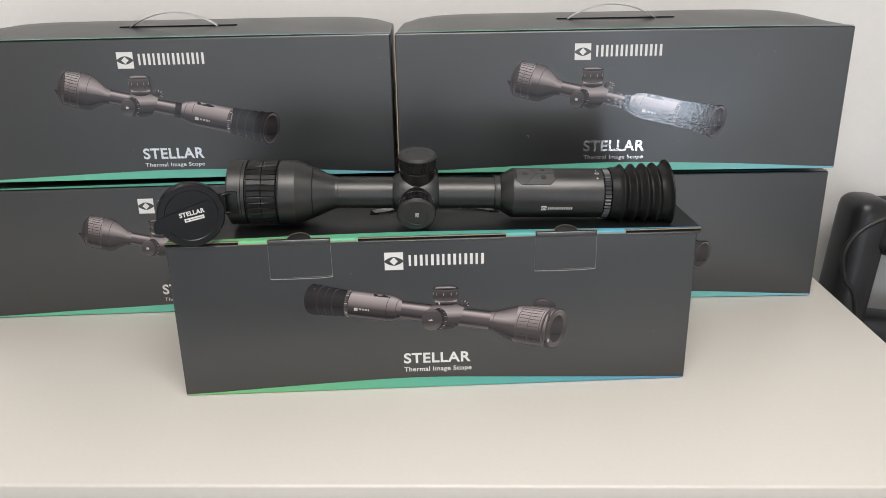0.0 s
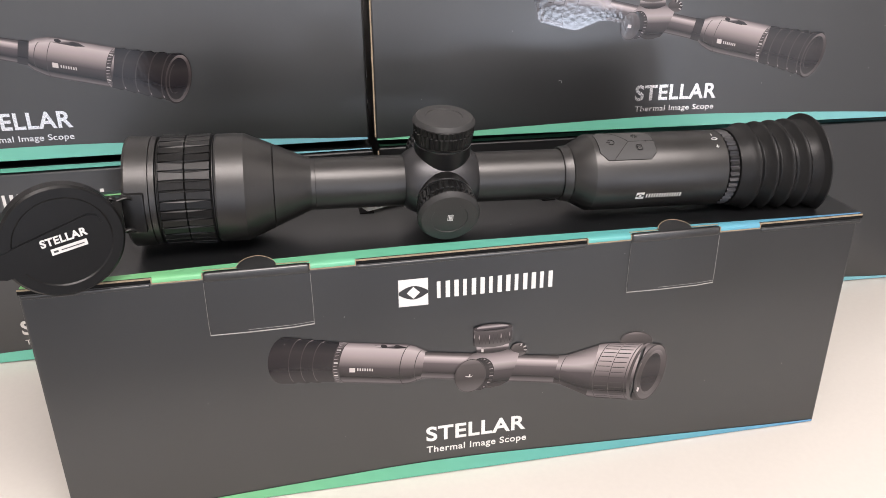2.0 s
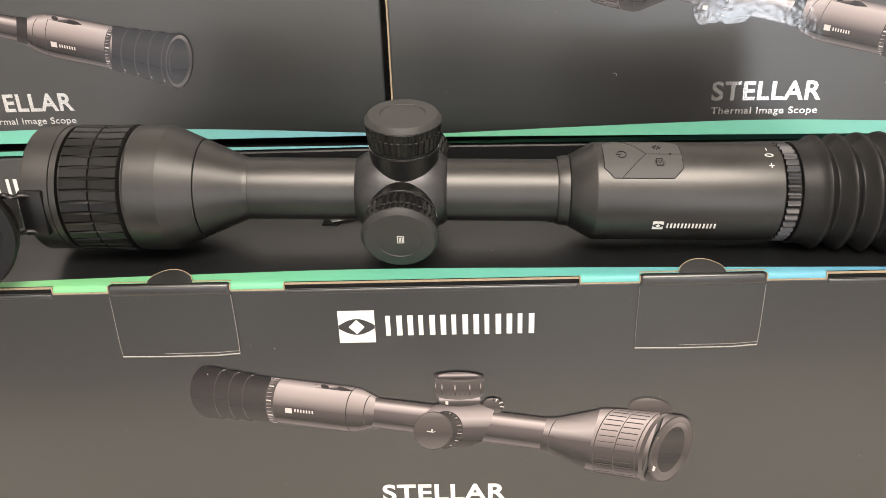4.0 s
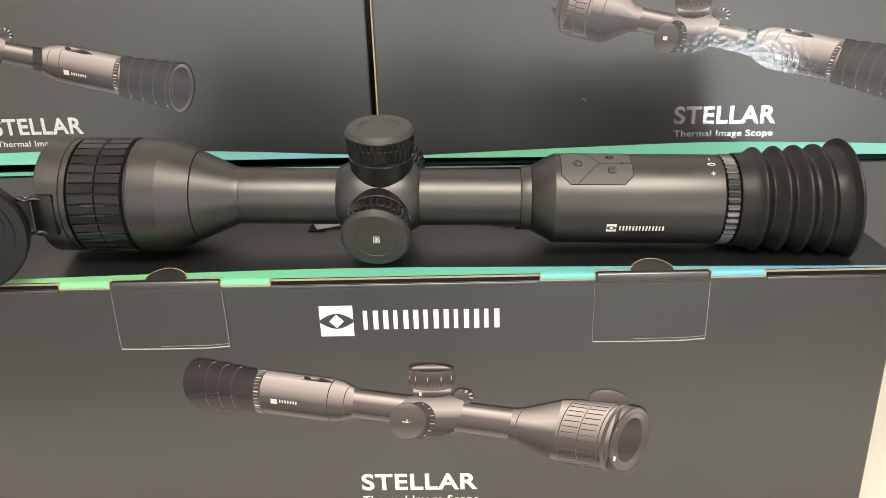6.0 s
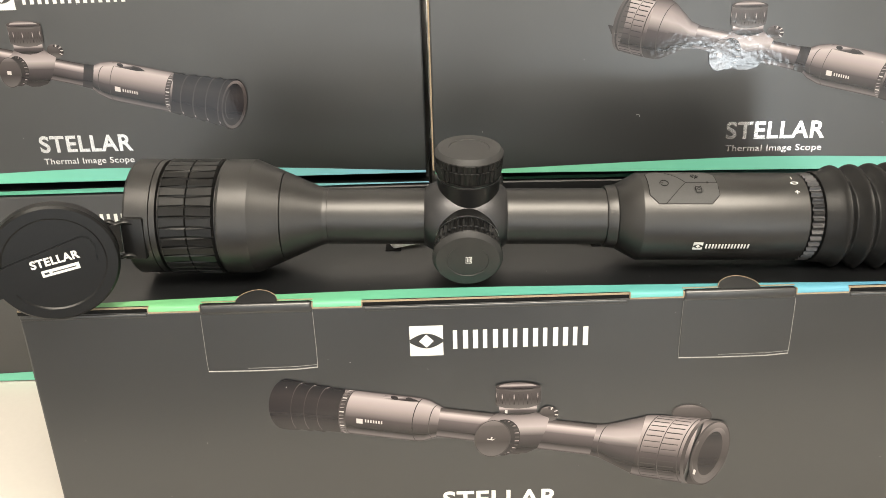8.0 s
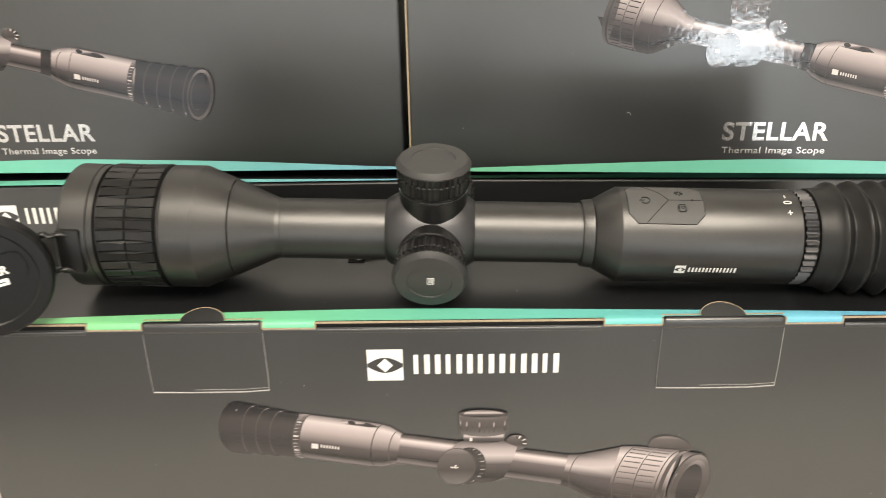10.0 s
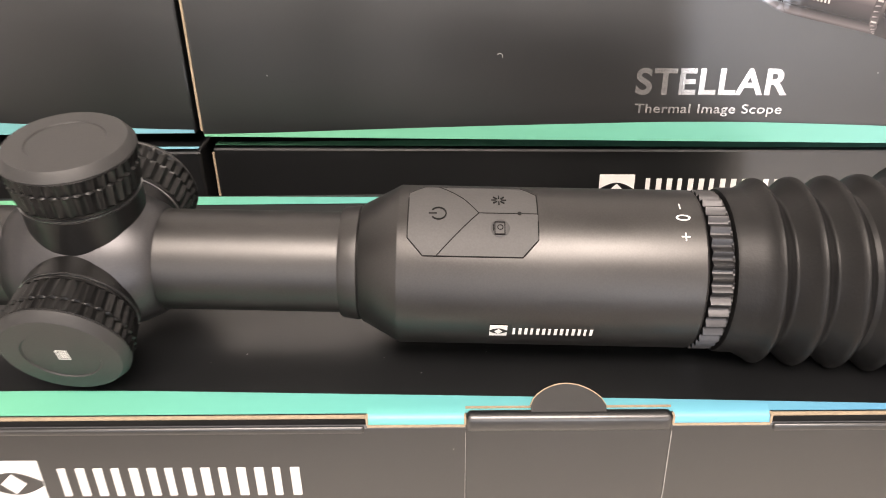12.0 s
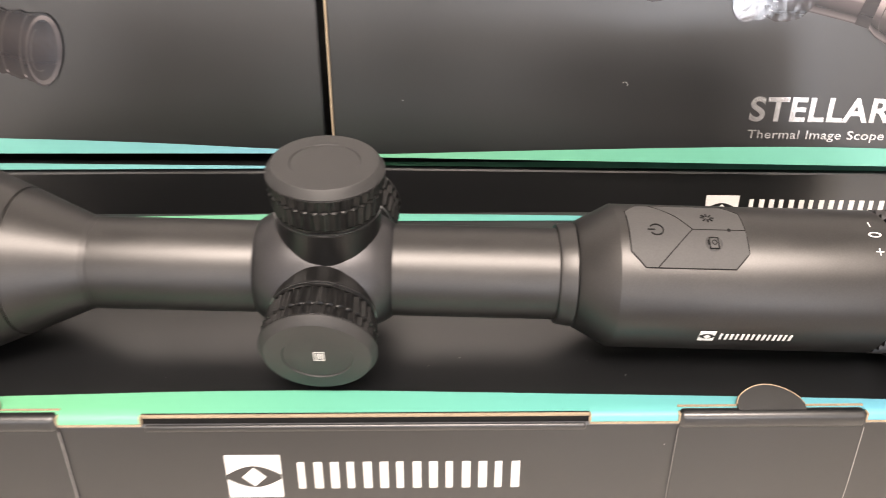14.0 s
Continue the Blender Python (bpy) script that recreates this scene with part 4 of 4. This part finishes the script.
def wrapped_line(name, pts, r, w, material, parent):
    q = []
    for (u0, a0), (u1, a1) in zip(pts, pts[1:]):
        for i in range(6):
            u, a = u0 + (u1 - u0) * i / 6, radians(a0 + (a1 - a0) * i / 6)
            q.append((u, -r * math.cos(a), r * math.sin(a)))
    a = radians(pts[-1][1])
    q.append((pts[-1][0], -r * math.cos(a), r * math.sin(a)))
    return part(name, tube(q, w, 6), material, parent)


RB = 0.0238
MID = 84.0     # angle of the panel's middle line on the body
OUTLINE = [(0.0795, MID - 20), (0.0838, MID - 32), (0.1115, MID - 32), (0.1158, MID - 20), (0.1158, MID + 20), (0.1115, MID + 32), (0.0838, MID + 32), (0.0795, MID + 20)]
panel = part("button_panel", wrapped_panel(OUTLINE, RB + 0.00025), M_BUTTON, sc, "soft grey rubber button panel", smooth=30)
wrapped_line("panel_gap", OUTLINE + OUTLINE[:1], RB + 0.0001, 0.00022, M_LINE, panel)
wrapped_line("panel_gap", [(0.0875, MID - 32), (0.0993, MID), (0.1158, MID)], RB + 0.00022, 0.00017, M_LINE, panel)
wrapped_line("panel_gap", [(0.0993, MID), (0.0950, MID + 14), (0.0880, MID + 32)], RB + 0.00022, 0.00017, M_LINE, panel)


def on_body(u, a, r=RB + 0.0003):
    """A place on the round body, whose local z points outwards, x along the axis and y up round it."""
    return Matrix.Rotation(radians(90 - a), 4, "X") @ Matrix.Translation((u, 0, r))


def flat_bits(name, quads, m, material, parent, label=""):
    bm = bmesh.new()
    for q in quads:
        lo = [bm.verts.new((x, y, -0.0003)) for x, y in q]
        hi = [bm.verts.new((x, y, 0.00006)) for x, y in q]
        bm.faces.new(hi)
        for i in range(len(q)):
            bm.faces.new((lo[i], lo[(i + 1) % len(q)], hi[(i + 1) % len(q)], hi[i]))
    return part(name, bm, material, parent, label, m=m)


def bar(x0, y0, x1, y1, w):
    d = Vector((x1 - x0, y1 - y0)).normalized() * w / 2
    return [(x0 - d.y, y0 + d.x), (x0 + d.y, y0 - d.x), (x1 + d.y, y1 - d.x), (x1 - d.y, y1 + d.x)]


def arc_bars(r, a0, a1, n, w, cx=0.0, cy=0.0):
    A = [radians(a0 + (a1 - a0) * i / n) for i in range(n + 1)]
    return [bar(cx + r * math.cos(p), cy + r * math.sin(p), cx + r * math.cos(q), cy + r * math.sin(q), w) for p, q in zip(A, A[1:])]


TOPZ = RB + 0.00035
flat_bits("power_sign", arc_bars(0.0017, 215, 505, 14, 0.0003) + [bar(-0.0022, 0, -0.0004, 0, 0.0003)], on_body(0.0880, MID - 1, TOPZ) @ Matrix.Scale(1.25, 4), M_LINE, panel)
flat_bits("star_sign", [bar(0.0006 * math.cos(a), 0.0006 * math.sin(a), 0.0017 * math.cos(a), 0.0017 * math.sin(a), 0.0003) for a in [k * math.pi / 4 for k in range(8)]], on_body(0.1050, MID + 13, TOPZ) @ Matrix.Scale(1.25, 4), M_LINE, panel)
part("raised_dome", revolve([(0.00055, 0.0), (0.0005, 0.0014), (0.0002, 0.0024), (-0.0004, 0.0030)], 28), M_BUTTON, panel, smooth=60, m=on_body(0.1052, MID - 12, RB + 0.0003) @ pose(0, 0, 0, 0, -90, 0))
flat_bits("camera_sign", [bar(-0.0012, -0.0017, -0.0012, 0.0013, 0.0002), bar(0.0010, -0.0017, 0.0010, 0.0013, 0.0002), bar(-0.0012, -0.0017, 0.0010, -0.0017, 0.0002), bar(-0.0012, 0.0013, 0.0010, 0.0013, 0.0002), bar(-0.0015, -0.0008, -0.0015, 0.0006, 0.0003)] + arc_bars(0.0006, 0, 360, 10, 0.0002), on_body(0.1052, MID - 12, RB + 0.00088) @ Matrix.Scale(1.25, 4), M_LINE, panel)
flat_bits("status_hole", [[(0.0006 * math.cos(k * math.pi / 6), 0.0006 * math.sin(k * math.pi / 6)) for k in range(12)]], on_body(0.1107, MID, TOPZ), M_LINE, panel)
# white marks beside the diopter ring
flat_bits("plus_mark", [bar(-0.0012, 0, 0.0012, 0, 0.00034), bar(0, -0.0012, 0, 0.0012, 0.00034)], on_body(0.1565, MID - 15.5, RB + 0.0002), M_WHITE, sc)
flat_bits("zero_mark", [[(2 * x, y) for x, y in q] for q in arc_bars(0.0009, 0, 360, 14, 0.00027)], on_body(0.1565, MID - 0.5, RB + 0.0002), M_WHITE, sc)
flat_bits("minus_mark", [bar(-0.0002, -0.0011, -0.0002, 0.0011, 0.0003)], on_body(0.1565, MID + 10.5, RB + 0.0002), M_WHITE, sc)
# maker's sign low on the body
SG = Matrix.Translation((0.1035, 0, 0)) @ Matrix.Rotation(radians(6.0), 4, "X") @ Matrix.Translation((0, -RB - 0.00005, 0))
brand_mark(sc, -0.0004, -0.0018, 0.0050, 0.0062, 0.0290, -0.0010, 0.0029, 0, M_WHITE, M_METAL, m=SG)

# flip-up lens cap, hanging open from its hinge
cap_m = UNROLL @ pose(-0.2190, -0.0500, -0.0068, 0, 0, 22) @ pose(0, 0, 0, 0, -9, 0)
capr = 0.0298
bm = revolve([(-0.0030, 0.0), (-0.0030, capr - 0.0068), (-0.0036, capr - 0.0060), (-0.0036, capr - 0.0012), (-0.0024, capr), (0.0050, capr), (0.0056, capr - 0.0008), (0.0056, capr - 0.0026), (0.0005, capr - 0.0030), (0.0005, 0.0)], 80)
bmesh.ops.rotate(bm, verts=bm.verts, matrix=Matrix.Rotation(radians(90), 3, "Z"))
cap = part("lens_cap", bm, M_KNOB, sc, "round black flip-up lens cap, open", smooth=30, m=cap_m)
band = [(-0.0345, -0.0040), (-0.0320, 0.0035), (-0.018, 0.0058), (0.004, 0.0090), (0.0145, 0.0108), (0.0190, 0.0090), (0.0205, 0.0040), (0.0190, -0.0040), (0.0140, -0.0085), (-0.010, -0.0095), (-0.030, -0.0100), (-0.0345, -0.0080)]
bm = plate(band, 0.0010)
bmesh.ops.bevel(bm, geom=[e for e in bm.edges if all(abs(v.co.y + 0.0010) < 1e-6 for v in e.verts)], offset=0.0005, segments=2, affect="EDGES")
part("pull_strip", bm, M_KNOB, cap, smooth=40, m=pose(0, -0.0030, 0))
TM = pose(0, -0.0040, 0)
writing("title", "STELLAR", -0.0105, 0.0005, 0.0225, 0.0046, -0.0001, M_WHITE, cap, 0.035, m=TM, label="white printed writing")
part("sign_label", plate([(-0.0070, -0.0048), (0.0105, -0.0048), (0.0105, -0.0014), (-0.0070, -0.0014)], 0.0001), M_WHITE, cap, "white label with a dark sign", m=TM)
bm = plate([(-0.0058, -0.0036), (-0.0036, -0.0036), (-0.0036, -0.0026), (-0.0058, -0.0026)], 0.0001)
plate([(-0.0022, -0.0034), (0.0090, -0.0034), (0.0090, -0.0029), (-0.0022, -0.0029)], 0.0001, bm)
part("sign_bars", bm, M_HUB, cap, m=pose(0, -0.0042, 0))
# hinge: an arm on the cap and two bent prongs on the front ring
HG = UNROLL
part("hinge_arm", box(-0.2010, -0.1915, -0.0365, -0.0335, -0.0085, 0.0075, 0.0008), M_KNOB, sc, smooth=40, m=HG @ pose(-0.1965, -0.035, 0, 0, 0, 38) @ pose(0.1965, 0.035, 0))
for z in (0.0065, -0.0115):
    pts = smooth_path([(-0.2000, -0.0335, z), (-0.1970, -0.0338, z + 0.0022), (-0.1940, -0.0330, z + 0.0006), (-0.1900, -0.0318, z + 0.0014), (-0.1860, -0.0300, z)], 5)
    part("hinge_prong", tube(pts, 0.0012, 8, 1.4), M_KNOB, sc, smooth=60, m=HG)
part("hinge_pin", tube([(-0.1955, -0.0335, -0.0105), (-0.1955, -0.0335, 0.0075)], 0.0014, 10), M_KNOB, sc, smooth=60, m=HG)
part("hinge_seat", box(-0.1925, -0.1810, -0.0318, -0.0270, -0.0130, 0.0095, 0.0012), M_KNOB, sc, smooth=40, m=HG)


# ---- chair beside the sideboard ----
ch = thing("office_chair", "black office chair with looped moulded armrests", "chair", m=pose(0.598, 0.33, -0.010))
arm = part("armrest", box(-0.024, 0.032, -0.03, 0.04, -0.31, 0.094, 0.020, 4), M_CHAIR, ch, "glossy black looped armrest", smooth=60, m=pose(0, 0, 0, 0, 5, 0))
part("top_bar", box(0.01, 0.34, -0.036, 0.034, -0.033, 0.033, 0.020, 4), M_CHAIR, arm, smooth=60, m=pose(0.004, 0, 0.056, 0, 13, 0))
part("lower_bar", box(-0.01, 0.33, -0.028, 0.034, -0.035, 0.035, 0.018, 4), M_CHAIR, arm, smooth=60, m=pose(0.010, 0, -0.112, 0, 4, 0))
part("rear_post", box(0.29, 0.345, -0.028, 0.036, -0.31, 0.0, 0.018, 4), M_CHAIR, arm, smooth=60)
part("seat", box(-0.06, 0.36, -0.30, 0.02, -0.36, -0.28, 0.03, 4), M_FABRIC, ch, smooth=50)
part("backrest", box(0.04, 0.60, 0.050, 0.080, 0.012, 0.072, 0.012, 4), M_FABRIC, ch, smooth=50)
part("back_post", box(0.36, 0.42, 0.045, 0.070, -0.33, 0.045, 0.010, 3), M_CHAIR, ch, smooth=50)
part("column", tube([(0.15, -0.14, -0.74 + 0.06), (0.15, -0.14, -0.36)], 0.028, 20), M_CHAIR, ch, smooth=60)
for i in range(5):
    a = 2 * math.pi * i / 5 + 0.3
    ex, ey = 0.15 + 0.26 * math.cos(a), -0.14 + 0.26 * math.sin(a)
    if i == 0:
        ex = 0.15 + 0.25 * math.cos(a)
    g = part("foot", tube([(0.15, -0.14, -0.66), ((0.15 + ex) / 2, (-0.14 + ey) / 2, -0.675), (ex, ey, -0.685)], 0.018, 10), M_CHAIR, ch, smooth=60)
    part("castor", revolve([(-0.012, 0.0), (-0.012, 0.024), (-0.009, 0.027), (0.009, 0.027), (0.012, 0.024), (0.012, 0.0)], 20), M_CHAIR, g, smooth=40, m=pose(ex, ey, -0.713))
cable = smooth_path([(0.848, 0.262, 0.058), (0.688, 0.262, 0.090), (0.628, 0.262, 0.082), (0.576, 0.262, 0.066), (0.551, 0.262, 0.042), (0.546, 0.262, 0.016), (0.554, 0.262, -0.012), (0.570, 0.262, -0.038), (0.584, 0.265, -0.122), (0.593, 0.270, -0.302), (0.660, 0.300, -0.700), (0.900, 0.330, -0.735)], 8)
tagged(part("cable", tube(cable, 0.0032, 8), M_CABLE, smooth=60), "thin black cable hanging over the chair arm", "cable")
